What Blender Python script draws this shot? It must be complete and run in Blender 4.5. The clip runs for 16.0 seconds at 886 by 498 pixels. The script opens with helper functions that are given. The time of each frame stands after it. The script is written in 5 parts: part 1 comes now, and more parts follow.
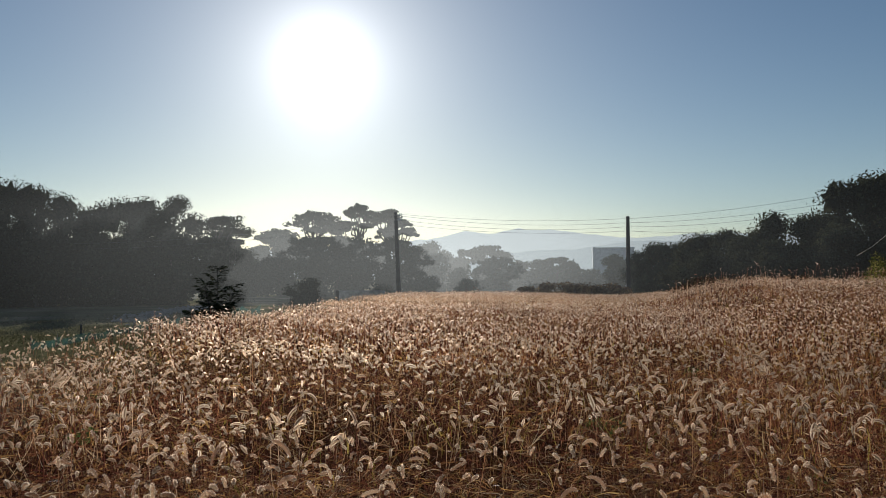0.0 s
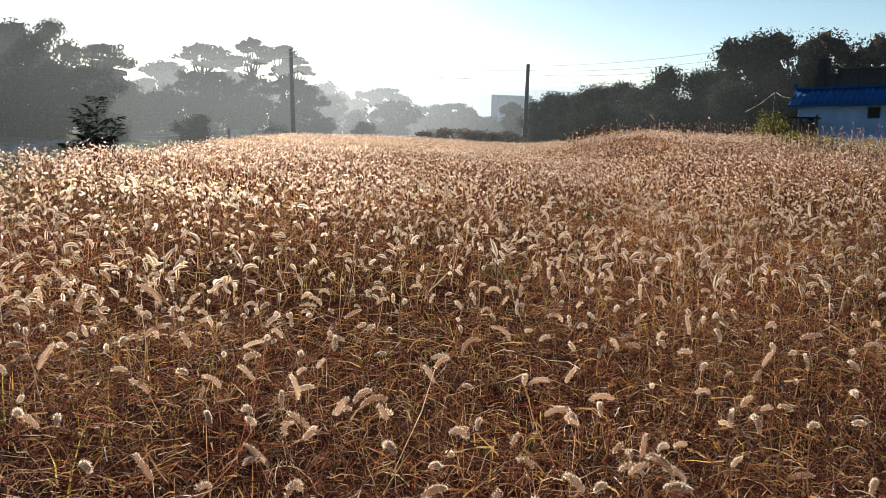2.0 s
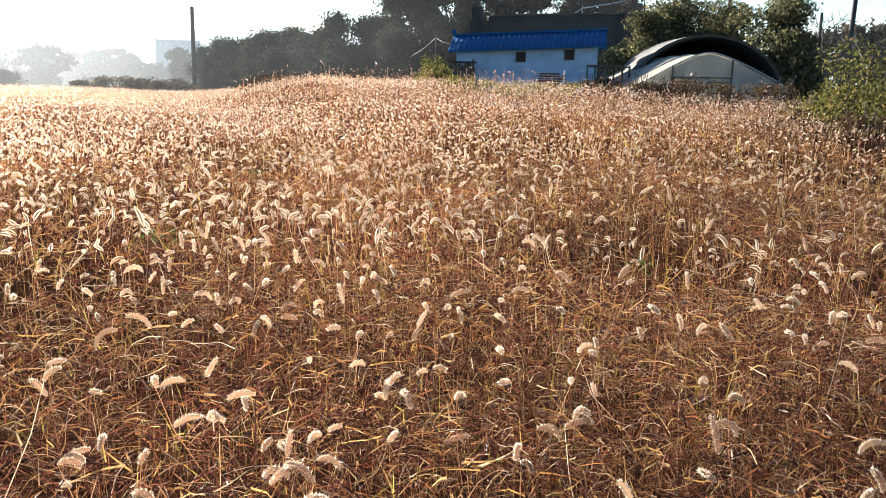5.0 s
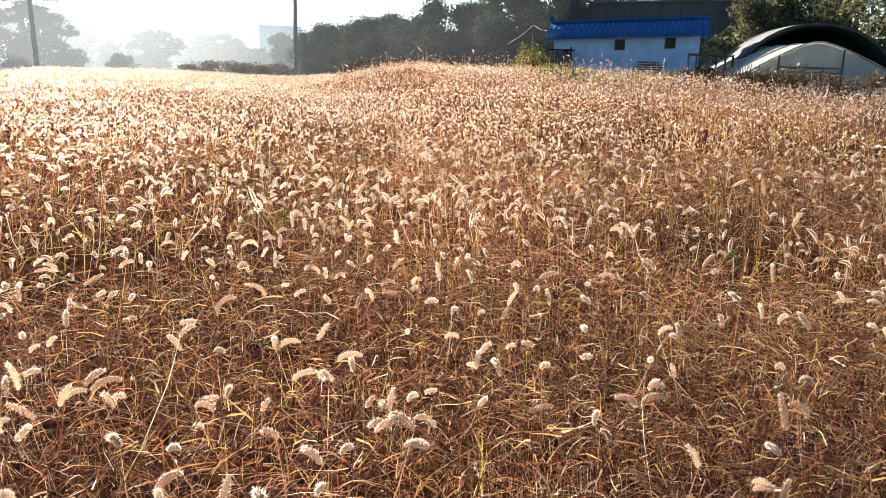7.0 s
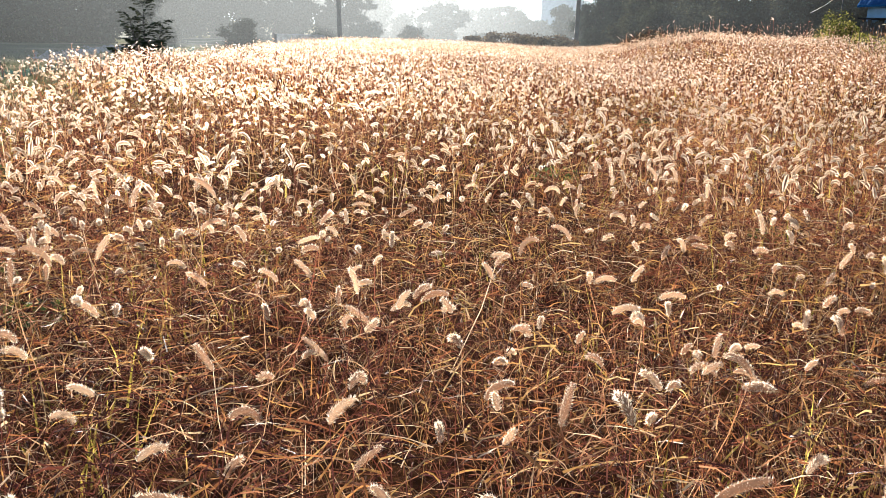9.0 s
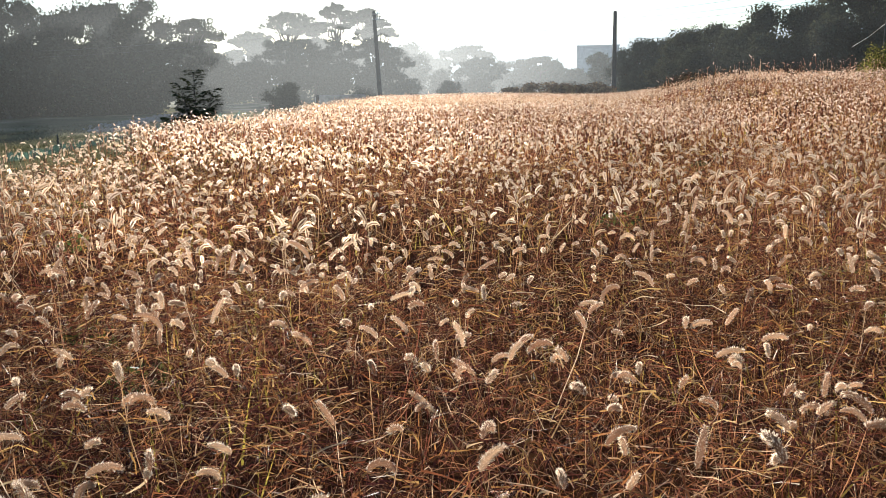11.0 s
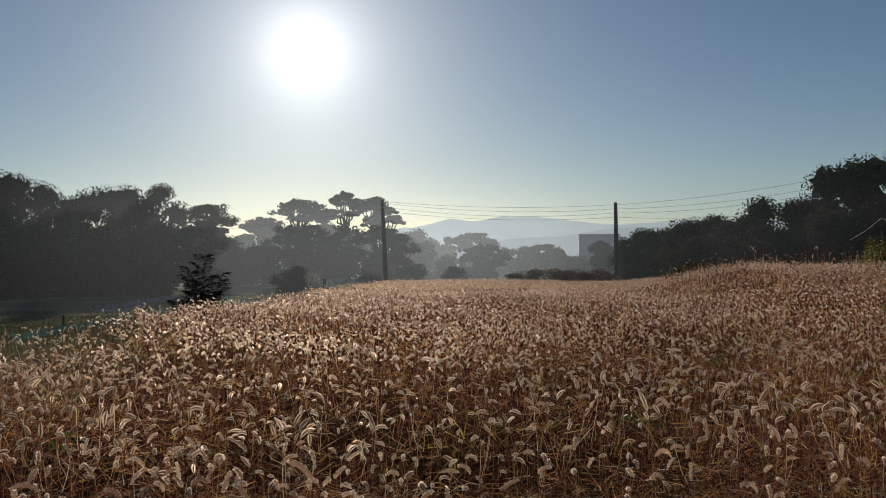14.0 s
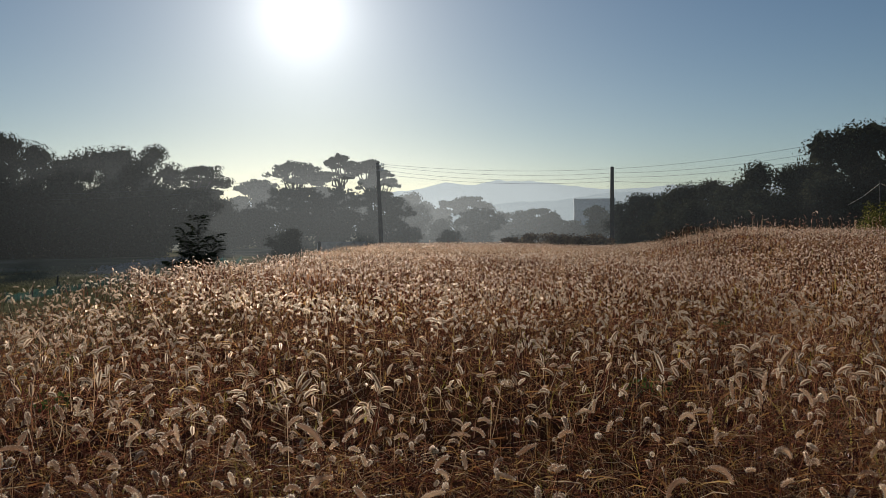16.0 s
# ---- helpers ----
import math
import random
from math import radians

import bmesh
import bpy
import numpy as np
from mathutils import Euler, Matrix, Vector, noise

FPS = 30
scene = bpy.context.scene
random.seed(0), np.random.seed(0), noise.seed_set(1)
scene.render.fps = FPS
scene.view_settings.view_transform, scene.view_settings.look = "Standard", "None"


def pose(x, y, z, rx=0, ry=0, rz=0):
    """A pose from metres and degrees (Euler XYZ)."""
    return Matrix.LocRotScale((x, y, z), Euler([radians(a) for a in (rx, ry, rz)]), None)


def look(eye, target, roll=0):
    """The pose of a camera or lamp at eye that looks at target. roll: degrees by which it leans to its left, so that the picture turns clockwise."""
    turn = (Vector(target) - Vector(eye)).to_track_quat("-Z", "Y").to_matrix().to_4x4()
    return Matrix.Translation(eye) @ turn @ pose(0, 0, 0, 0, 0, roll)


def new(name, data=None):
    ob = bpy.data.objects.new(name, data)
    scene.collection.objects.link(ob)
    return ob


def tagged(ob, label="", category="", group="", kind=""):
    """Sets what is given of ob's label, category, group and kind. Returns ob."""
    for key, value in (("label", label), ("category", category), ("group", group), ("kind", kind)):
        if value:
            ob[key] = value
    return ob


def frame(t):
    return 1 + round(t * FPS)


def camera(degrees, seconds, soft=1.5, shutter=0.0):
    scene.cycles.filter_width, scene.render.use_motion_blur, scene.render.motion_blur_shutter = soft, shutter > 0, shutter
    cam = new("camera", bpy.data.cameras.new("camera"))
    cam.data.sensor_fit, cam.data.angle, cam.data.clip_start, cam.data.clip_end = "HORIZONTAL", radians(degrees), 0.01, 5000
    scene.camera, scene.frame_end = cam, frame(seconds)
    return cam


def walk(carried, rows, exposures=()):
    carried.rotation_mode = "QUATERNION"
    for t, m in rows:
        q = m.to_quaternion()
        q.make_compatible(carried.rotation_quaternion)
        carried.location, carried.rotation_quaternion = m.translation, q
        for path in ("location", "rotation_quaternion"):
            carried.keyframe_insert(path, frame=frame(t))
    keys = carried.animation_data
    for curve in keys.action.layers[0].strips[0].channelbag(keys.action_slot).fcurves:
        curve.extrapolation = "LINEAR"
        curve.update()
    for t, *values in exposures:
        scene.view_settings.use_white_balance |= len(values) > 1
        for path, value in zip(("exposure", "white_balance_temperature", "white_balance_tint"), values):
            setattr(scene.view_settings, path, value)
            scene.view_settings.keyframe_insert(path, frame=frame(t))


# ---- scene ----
EXPOSURES = [(0.0, -0.04), (0.5, 0.04), (1.0, 0.22), (1.5, 0.65), (2.0, 1.0), (2.5, 1.65), (3.0, 1.93), (4.2, 1.98),
             (6.3, 2.05), (8.0, 2.08), (9.2, 1.9), (11.3, 1.15), (12.0, 0.75), (12.5, 0.5), (13.0, 0.15), (13.5, -0.2),
             (14.0, -0.33), (15.5, -0.36), (16.0, -0.28)]
cam = camera(56.02, 16.0, 0.7)
# seconds, eye x y z, turn to the left, tilt up, lean
ROWS = [
    (0.0, 0.019, -0.219, 1.473, 0.04, 2.00, -0.16),
    (0.5, 0.070, -0.143, 1.466, -2.42, 0.45, 0.36),
    (1.0, 0.031, -0.021, 1.466, -4.87, -2.62, 1.13),
    (1.5, 0.043, 0.076, 1.510, -5.64, -6.19, 1.38),
    (2.0, 0.018, 0.066, 1.433, -7.26, -8.54, 1.97),
    (2.5, 0.043, 0.032, 1.427, -8.01, -10.86, 1.93),
    (3.0, 0.072, 0.034, 1.448, -12.77, -11.16, 0.99),
    (3.5, 0.111, 0.117, 1.481, -20.11, -11.27, 0.84),
    (4.0, 0.161, 0.245, 1.460, -25.53, -11.15, 1.03),
    (4.2, 0.185, 0.298, 1.451, -27.01, -11.20, 0.96),
    (6.3, 0.141, 0.059, 1.488, -29.62, -11.68, 1.36),
    (6.5, 0.136, 0.058, 1.491, -27.84, -12.07, 1.17),
    (7.0, 0.100, 0.089, 1.479, -22.67, -12.61, 1.77),
    (7.5, 0.087, 0.101, 1.471, -18.94, -12.78, 1.60),
    (8.0, 0.066, 0.108, 1.448, -12.89, -13.15, 0.35),
    (8.5, 0.031, 0.124, 1.403, -8.46, -14.01, 1.67),
    (9.0, -0.005, 0.134, 1.388, -4.21, -14.95, 1.81),
    (9.2, -0.019, 0.137, 1.386, -2.50, -15.04, 1.45),
    (11.3, -0.128, 0.082, 1.406, -1.07, -10.28, -1.34),
    (11.5, -0.135, 0.102, 1.402, -0.98, -9.43, -1.26),
    (12.0, -0.143, 0.144, 1.407, -0.40, -7.00, -0.83),
    (12.5, -0.139, 0.161, 1.382, -0.32, -5.04, -0.77),
    (13.0, -0.139, 0.154, 1.395, -0.57, -2.74, -0.80),
    (13.5, -0.146, 0.235, 1.437, -0.97, -0.18, -0.11),
    (14.0, -0.153, 0.279, 1.451, -0.97, 1.16, -0.55),
    (14.5, -0.168, 0.303, 1.451, -1.05, 3.02, -0.67),
    (15.0, -0.165, 0.348, 1.454, -1.17, 3.14, -0.65),
    (15.5, -0.186, 0.373, 1.452, -1.26, 2.92, -0.38),
    (16.0, -0.205, 0.428, 1.421, -1.31, -1.34, -0.20),
]
walk(cam, [(t, pose(x, y, z, 0, 0, turn) @ pose(0, 0, 0, 90 + tilt) @ pose(0, 0, 0, 0, 0, lean))
           for t, x, y, z, turn, tilt, lean in ROWS],
     exposures=EXPOSURES)
random.seed(7)

# ---- daylight: low morning sun ahead of the camera ----
SUN_TURN, SUN_HEIGHT = radians(8.2), radians(14.5)
SUN_WAY = Vector((-math.sin(SUN_TURN) * math.cos(SUN_HEIGHT), math.cos(SUN_TURN) * math.cos(SUN_HEIGHT), math.sin(SUN_HEIGHT)))
world = bpy.data.worlds.new("morning_sky")
scene.world = world
world.use_nodes = True
wt = world.node_tree
wt.nodes.clear()
w_out = wt.nodes.new("ShaderNodeOutputWorld")
sky = wt.nodes.new("ShaderNodeTexSky")
sky.sky_type = "NISHITA"
sky.sun_disc = False
sky.sun_elevation = SUN_HEIGHT
sky.sun_rotation = -SUN_TURN
sky.air_density, sky.dust_density, sky.ozone_density = 1.0, 0.2, 2.2
bg_sky = wt.nodes.new("ShaderNodeBackground")
bg_sky.inputs["Strength"].default_value = 0.050
pale = wt.nodes.new("ShaderNodeHueSaturation")
pale.inputs["Saturation"].default_value = 1.18
wt.links.new(sky.outputs[0], pale.inputs["Color"])
cool = wt.nodes.new("ShaderNodeMix")
cool.data_type, cool.blend_type = "RGBA", "MULTIPLY"
cool.inputs[0].default_value = 1.0
cool.inputs[7].default_value = (0.88, 0.97, 1.05, 1)
wt.links.new(pale.outputs[0], cool.inputs[6])
wt.links.new(cool.outputs[2], bg_sky.inputs["Color"])
# the bright aureole that morning mist draws round the sun
coord = wt.nodes.new("ShaderNodeTexCoord")
unit = wt.nodes.new("ShaderNodeVectorMath")
unit.operation = "NORMALIZE"
wt.links.new(coord.outputs["Generated"], unit.inputs[0])
toward = wt.nodes.new("ShaderNodeVectorMath")
toward.operation = "DOT_PRODUCT"
toward.inputs[1].default_value = SUN_WAY
wt.links.new(unit.outputs["Vector"], toward.inputs[0])
floor_node = wt.nodes.new("ShaderNodeMath")
floor_node.operation = "MAXIMUM"
floor_node.inputs[1].default_value = 0.0
wt.links.new(toward.outputs["Value"], floor_node.inputs[0])
# light that the mist scatters from all round
mist = wt.nodes.new("ShaderNodeBackground")
mist.inputs["Color"].default_value = (0.98, 0.98, 1.0, 1)
height = wt.nodes.new("ShaderNodeSeparateXYZ")
wt.links.new(unit.outputs["Vector"], height.inputs[0])
last = height.outputs["Z"]
for job, value in (("ABSOLUTE", 0.0), ("SUBTRACT", None), ("POWER", 5.0), ("MULTIPLY", 0.155), ("ADD", 0.02)):
    node = wt.nodes.new("ShaderNodeMath")
    node.operation = job
    if value is None:
        node.inputs[0].default_value = 1.0
        wt.links.new(last, node.inputs[1])
    else:
        node.inputs[1].default_value = value
        wt.links.new(last, node.inputs[0])
    last = node.outputs[0]
# mist scatters mostly onward, so the sky's rim is dimmer away from the sun
onward = wt.nodes.new("ShaderNodeMath")
onward.operation = "MULTIPLY_ADD"
onward.inputs[1].default_value, onward.inputs[2].default_value = 0.62, 0.40
wt.links.new(floor_node.outputs[0], onward.inputs[0])
ring = wt.nodes.new("ShaderNodeMath")
ring.operation = "MULTIPLY"
wt.links.new(last, ring.inputs[0])
wt.links.new(onward.outputs[0], ring.inputs[1])
wt.links.new(ring.outputs[0], mist.inputs["Strength"])
both = wt.nodes.new("ShaderNodeAddShader")
wt.links.new(bg_sky.outputs[0], both.inputs[0])
wt.links.new(mist.outputs[0], both.inputs[1])
total = both.outputs[0]
for power, strength, colour in ((800, 0.55, (1, 0.99, 0.97, 1)), (230, 0.31, (1, 0.99, 0.97, 1)), (85, 0.19, (1, 0.985, 0.96, 1)), (27, 0.08, (1, 0.99, 0.97, 1)), (9, 0.04, (0.99, 0.98, 0.97, 1))):
    lobe = wt.nodes.new("ShaderNodeMath")
    lobe.operation = "POWER"
    lobe.inputs[1].default_value = power
    wt.links.new(floor_node.outputs[0], lobe.inputs[0])
    gain = wt.nodes.new("ShaderNodeMath")
    gain.operation = "MULTIPLY"
    gain.inputs[1].default_value = strength
    wt.links.new(lobe.outputs[0], gain.inputs[0])
    glow = wt.nodes.new("ShaderNodeBackground")
    glow.inputs["Color"].default_value = colour
    wt.links.new(gain.outputs[0], glow.inputs["Strength"])
    add = wt.nodes.new("ShaderNodeAddShader")
    wt.links.new(total, add.inputs[0])
    wt.links.new(glow.outputs[0], add.inputs[1])
    total = add.outputs[0]
wt.links.new(total, w_out.inputs["Surface"])
sun_data = bpy.data.lights.new("sun", "SUN")
sun_data.energy, sun_data.angle, sun_data.color = 5.0, radians(0.5), (1.0, 0.94, 0.86)
sun = new("sun", sun_data)
sun.matrix_world = look(SUN_WAY * 200, (0, 0, 0))


# ---- materials ----
def material(name):
    m = bpy.data.materials.new(name)
    m.use_nodes = True
    m.node_tree.nodes.clear()
    return m, m.node_tree.nodes, m.node_tree.links


def ramp(nodes, links, source, stops):
    r = nodes.new("ShaderNodeValToRGB")
    while len(r.color_ramp.elements) < len(stops):
        r.color_ramp.elements.new(0.5)
    for e, (at, colour) in zip(r.color_ramp.elements, stops):
        e.position, e.color = at, (*colour, 1)
    links.new(source, r.inputs[0])
    return r.outputs[0]


def noise_of(nodes, links, scale, detail=4, where="Object"):
    c = nodes.new("ShaderNodeTexCoord")
    n = nodes.new("ShaderNodeTexNoise")
    n.inputs["Scale"].default_value, n.inputs["Detail"].default_value = scale, detail
    links.new(c.outputs[where], n.inputs["Vector"])
    return n.outputs[0]


def mixed(nodes, links, a, b, how="MULTIPLY", factor=1.0):
    x = nodes.new("ShaderNodeMix")
    x.data_type, x.blend_type = "RGBA", how
    x.inputs[0].default_value = factor
    links.new(a, x.inputs[6])
    links.new(b, x.inputs[7])
    return x.outputs[2]


def leafy(name, stops, through_share=0.5, patch=0.4, gloss=0.0, patch_low=0.55, gaps=0.0, forward=0.0):
    """Thin plant matter: light falls on it and shines through it. Colour varies leaf by leaf and patch by patch."""
    m, nodes, links = material(name)
    geo = nodes.new("ShaderNodeNewGeometry")
    colour = ramp(nodes, links, geo.outputs["Random Per Island"], stops)
    tone = ramp(nodes, links, noise_of(nodes, links, patch), [(0.3, (patch_low,) * 3), (0.7, (1.25, 1.2, 1.15))])
    colour = mixed(nodes, links, colour, tone)
    d, t, mix = nodes.new("ShaderNodeBsdfDiffuse"), nodes.new("ShaderNodeBsdfTranslucent"), nodes.new("ShaderNodeMixShader")
    links.new(colour, d.inputs[0])
    links.new(colour, t.inputs[0])
    mix.inputs[0].default_value = through_share
    links.new(d.outputs[0], mix.inputs[1])
    links.new(t.outputs[0], mix.inputs[2])
    last = mix.outputs[0]
    if forward:
        # fine hairs pass light on mostly straight ahead
        r, mr = nodes.new("ShaderNodeBsdfRefraction"), nodes.new("ShaderNodeMixShader")
        r.inputs["Roughness"].default_value, r.inputs["IOR"].default_value = 0.75, 1.25
        links.new(colour, r.inputs["Color"])
        mr.inputs[0].default_value = forward
        links.new(last, mr.inputs[1])
        links.new(r.outputs[0], mr.inputs[2])
        last = mr.outputs[0]
    if gloss:
        g, mg = nodes.new("ShaderNodeBsdfGlossy"), nodes.new("ShaderNodeMixShader")
        g.inputs["Roughness"].default_value = 0.35
        mg.inputs[0].default_value = gloss
        links.new(last, mg.inputs[1])
        links.new(g.outputs[0], mg.inputs[2])
        last = mg.outputs[0]
    if gaps:
        # the fine gaps between needles and leaflets, too small to model, through which the bright mist shows
        c, mc = nodes.new("ShaderNodeBsdfTransparent"), nodes.new("ShaderNodeMixShader")
        mc.inputs[0].default_value = gaps
        links.new(last, mc.inputs[1])
        links.new(c.outputs[0], mc.inputs[2])
        last = mc.outputs[0]
    o = nodes.new("ShaderNodeOutputMaterial")
    links.new(last, o.inputs[0])
    return m


def solid(name, low, high, rough=0.8, scale=3.0, fine=40.0, bump=0.2, metal=0.0, spec=0.3):
    m, nodes, links = material(name)
    p, o = nodes.new("ShaderNodeBsdfPrincipled"), nodes.new("ShaderNodeOutputMaterial")
    big = ramp(nodes, links, noise_of(nodes, links, scale, 6), [(0.3, low), (0.7, high)])
    grain = noise_of(nodes, links, fine, 3)
    small = ramp(nodes, links, grain, [(0.3, (0.8, 0.8, 0.8)), (0.7, (1.1, 1.1, 1.1))])
    links.new(mixed(nodes, links, big, small), p.inputs["Base Color"])
    b = nodes.new("ShaderNodeBump")
    b.inputs["Strength"].default_value, b.inputs["Distance"].default_value = bump, 0.02
    links.new(grain, b.inputs["Height"])
    links.new(b.outputs[0], p.inputs["Normal"])
    p.inputs["Roughness"].default_value, p.inputs["Metallic"].default_value = rough, metal
    p.inputs["Specular IOR Level"].default_value = spec
    links.new(p.outputs[0], o.inputs[0])
    return m


M_BRISTLE = leafy("foxtail_bristle", [(0, (0.82, 0.68, 0.52)), (0.5, (0.91, 0.81, 0.67)), (1, (0.96, 0.90, 0.80))], 0.75, 0.5, patch_low=0.85, forward=0.45)
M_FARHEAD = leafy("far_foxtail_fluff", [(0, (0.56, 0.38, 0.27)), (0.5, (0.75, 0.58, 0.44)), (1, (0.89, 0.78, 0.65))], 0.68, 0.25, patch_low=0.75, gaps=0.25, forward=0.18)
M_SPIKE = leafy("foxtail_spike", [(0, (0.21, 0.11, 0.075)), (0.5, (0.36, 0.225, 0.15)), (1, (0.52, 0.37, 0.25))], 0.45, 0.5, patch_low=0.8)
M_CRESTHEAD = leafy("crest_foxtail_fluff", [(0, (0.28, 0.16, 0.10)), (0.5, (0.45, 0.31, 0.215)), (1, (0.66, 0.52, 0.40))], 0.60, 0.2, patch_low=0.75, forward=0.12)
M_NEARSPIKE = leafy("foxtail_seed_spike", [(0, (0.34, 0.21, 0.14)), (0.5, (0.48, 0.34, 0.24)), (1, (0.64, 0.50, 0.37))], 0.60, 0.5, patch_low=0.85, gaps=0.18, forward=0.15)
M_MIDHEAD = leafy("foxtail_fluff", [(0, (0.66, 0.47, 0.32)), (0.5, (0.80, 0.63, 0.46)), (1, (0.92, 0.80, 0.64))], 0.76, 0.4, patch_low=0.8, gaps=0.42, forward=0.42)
M_STRAW = leafy("red_straw", [(0, (0.014, 0.006, 0.006)), (0.30, (0.080, 0.025, 0.021)), (0.54, (0.24, 0.082, 0.049)), (0.78, (0.42, 0.215, 0.110)), (0.92, (0.60, 0.40, 0.225)), (1, (0.78, 0.62, 0.44))], 0.40, 0.6, gloss=0.014, forward=0.12)
M_TAN = leafy("tan_dry_leaf", [(0, (0.13, 0.035, 0.022)), (0.42, (0.34, 0.145, 0.055)), (0.72, (0.50, 0.29, 0.095)), (0.9, (0.53, 0.36, 0.145)), (1, (0.68, 0.52, 0.32))], 0.45, 0.6, gloss=0.012, forward=0.1)
M_GREEN = leafy("yellow_green_blade", [(0, (0.18, 0.16, 0.03)), (0.6, (0.36, 0.29, 0.06)), (1, (0.52, 0.40, 0.11))], 0.6, 0.6)
M_HERB = leafy("green_herb", [(0, (0.05, 0.08, 0.02)), (1, (0.12, 0.17, 0.04))], 0.5, 0.8, 0.03)
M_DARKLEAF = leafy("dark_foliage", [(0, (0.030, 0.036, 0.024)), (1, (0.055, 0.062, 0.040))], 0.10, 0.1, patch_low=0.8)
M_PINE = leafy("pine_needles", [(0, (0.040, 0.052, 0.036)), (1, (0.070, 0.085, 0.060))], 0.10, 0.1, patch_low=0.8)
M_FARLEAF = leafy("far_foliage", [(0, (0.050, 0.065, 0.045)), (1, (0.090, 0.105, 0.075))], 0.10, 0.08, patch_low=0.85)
M_RIGHTLEAF = leafy("olive_foliage", [(0, (0.040, 0.046, 0.026)), (1, (0.085, 0.088, 0.052))], 0.18, 0.2, patch_low=0.7)
M_AUTUMN = leafy("brown_autumn_foliage", [(0, (0.075, 0.063, 0.045)), (1, (0.16, 0.13, 0.09))], 0.25, 0.2, patch_low=0.7)
M_VINE = leafy("vine_leaves", [(0, (0.05, 0.055, 0.018)), (0.5, (0.12, 0.125, 0.036)), (0.85, (0.22, 0.20, 0.06)), (1, (0.26, 0.17, 0.08))], 0.45, 1.2, patch_low=0.5)
M_WEED = leafy("brown_weeds", [(0, (0.04, 0.025, 0.018)), (0.6, (0.105, 0.068, 0.04)), (1, (0.20, 0.15, 0.08))], 0.3, 0.7)
M_SAPLING = leafy("sapling_leaves", [(0, (0.03, 0.042, 0.022)), (1, (0.075, 0.09, 0.05))], 0.15, 1.0)
M_MEADOWGRASS = leafy("meadow_grass", [(0, (0.05, 0.058, 0.026)), (0.6, (0.11, 0.11, 0.055)), (1, (0.22, 0.19, 0.11))], 0.25, 0.2)
M_YARDLEAF = leafy("yard_tree_leaves", [(0, (0.07, 0.08, 0.045)), (0.6, (0.15, 0.155, 0.085)), (1, (0.32, 0.26, 0.12))], 0.45, 0.4, gaps=0.1)
M_YELLOWSHRUB = leafy("yellow_green_leaves", [(0, (0.07, 0.085, 0.022)), (0.6, (0.20, 0.20, 0.05)), (1, (0.40, 0.35, 0.11))], 0.5, 0.9, patch_low=0.5)
M_BARK = solid("bark", (0.05, 0.042, 0.035), (0.11, 0.09, 0.075), 0.9, 2, 20, 0.6)
M_POLE = solid("tarred_pole", (0.035, 0.033, 0.03), (0.07, 0.066, 0.06), 0.8, 1.5, 25, 0.4)
M_STEEL = solid("galvanised_steel", (0.35, 0.36, 0.37), (0.5, 0.5, 0.5), 0.45, 3, 30, 0.1, 0.8)
M_WIRE = solid("weathered_cable", (0.03, 0.03, 0.03), (0.06, 0.06, 0.06), 0.6)
M_BLUEROOF = solid("blue_painted_metal", (0.008, 0.072, 0.19), (0.010, 0.085, 0.22), 0.8, 0.4, 3, 0.0, 0.0, 0.12)
M_WALL = solid("pale_blue_render", (0.26, 0.40, 0.58), (0.33, 0.47, 0.64), 0.9, 0.35, 3, 0.02)
M_DARKWALL = solid("charcoal_sheeting", (0.035, 0.034, 0.035), (0.055, 0.052, 0.052), 0.8, 0.7, 8, 0.3)
M_RUST = solid("rusty_iron", (0.09, 0.04, 0.02), (0.2, 0.09, 0.04), 0.9, 3, 30, 0.5)
M_OLDWOOD = solid("weathered_boards", (0.05, 0.045, 0.04), (0.13, 0.11, 0.09), 0.9, 2, 25, 0.5)
M_GREENPAINT = solid("faded_green_paint", (0.03, 0.13, 0.10), (0.06, 0.2, 0.16), 0.6, 3, 20, 0.1)
M_NET = leafy("teal_netting", [(0, (0.13, 0.34, 0.30)), (1, (0.20, 0.44, 0.40))], 0.6, 0.6, gaps=0.62)
M_FARWALL = solid("pale_concrete", (0.60, 0.63, 0.64), (0.68, 0.71, 0.72), 0.9, 0.1, 2, 0.1)
M_STONE = solid("pale_gravel", (0.16, 0.15, 0.13), (0.34, 0.32, 0.29), 0.95, 1.5, 12, 0.6)
M_PANE = solid("dark_window_glass", (0.010, 0.012, 0.014), (0.02, 0.022, 0.024), 0.3, 2, 10, 0.0, 0.0, 0.15)


def film(name, colour, share):
    m, nodes, links = material(name)
    d, t, mix, o = (nodes.new("ShaderNodeBsdf" + k) for k in ("Diffuse", "Translucent", "Glossy")), None, nodes.new("ShaderNodeMixShader"), nodes.new("ShaderNodeOutputMaterial")
    dif, tra, glo = d
    tone = ramp(nodes, links, noise_of(nodes, links, 1.3, 6), [(0.3, tuple(c * 0.72 for c in colour)), (0.7, colour)])
    links.new(tone, dif.inputs[0])
    links.new(tone, tra.inputs[0])
    glo.inputs["Roughness"].default_value = 0.25
    mix.inputs[0].default_value = share
    links.new(dif.outputs[0], mix.inputs[1])
    links.new(tra.outputs[0], mix.inputs[2])
    sheen = nodes.new("ShaderNodeMixShader")
    sheen.inputs[0].default_value = 0.07
    links.new(mix.outputs[0], sheen.inputs[1])
    links.new(glo.outputs[0], sheen.inputs[2])
    links.new(sheen.outputs[0], o.inputs[0])
    return m


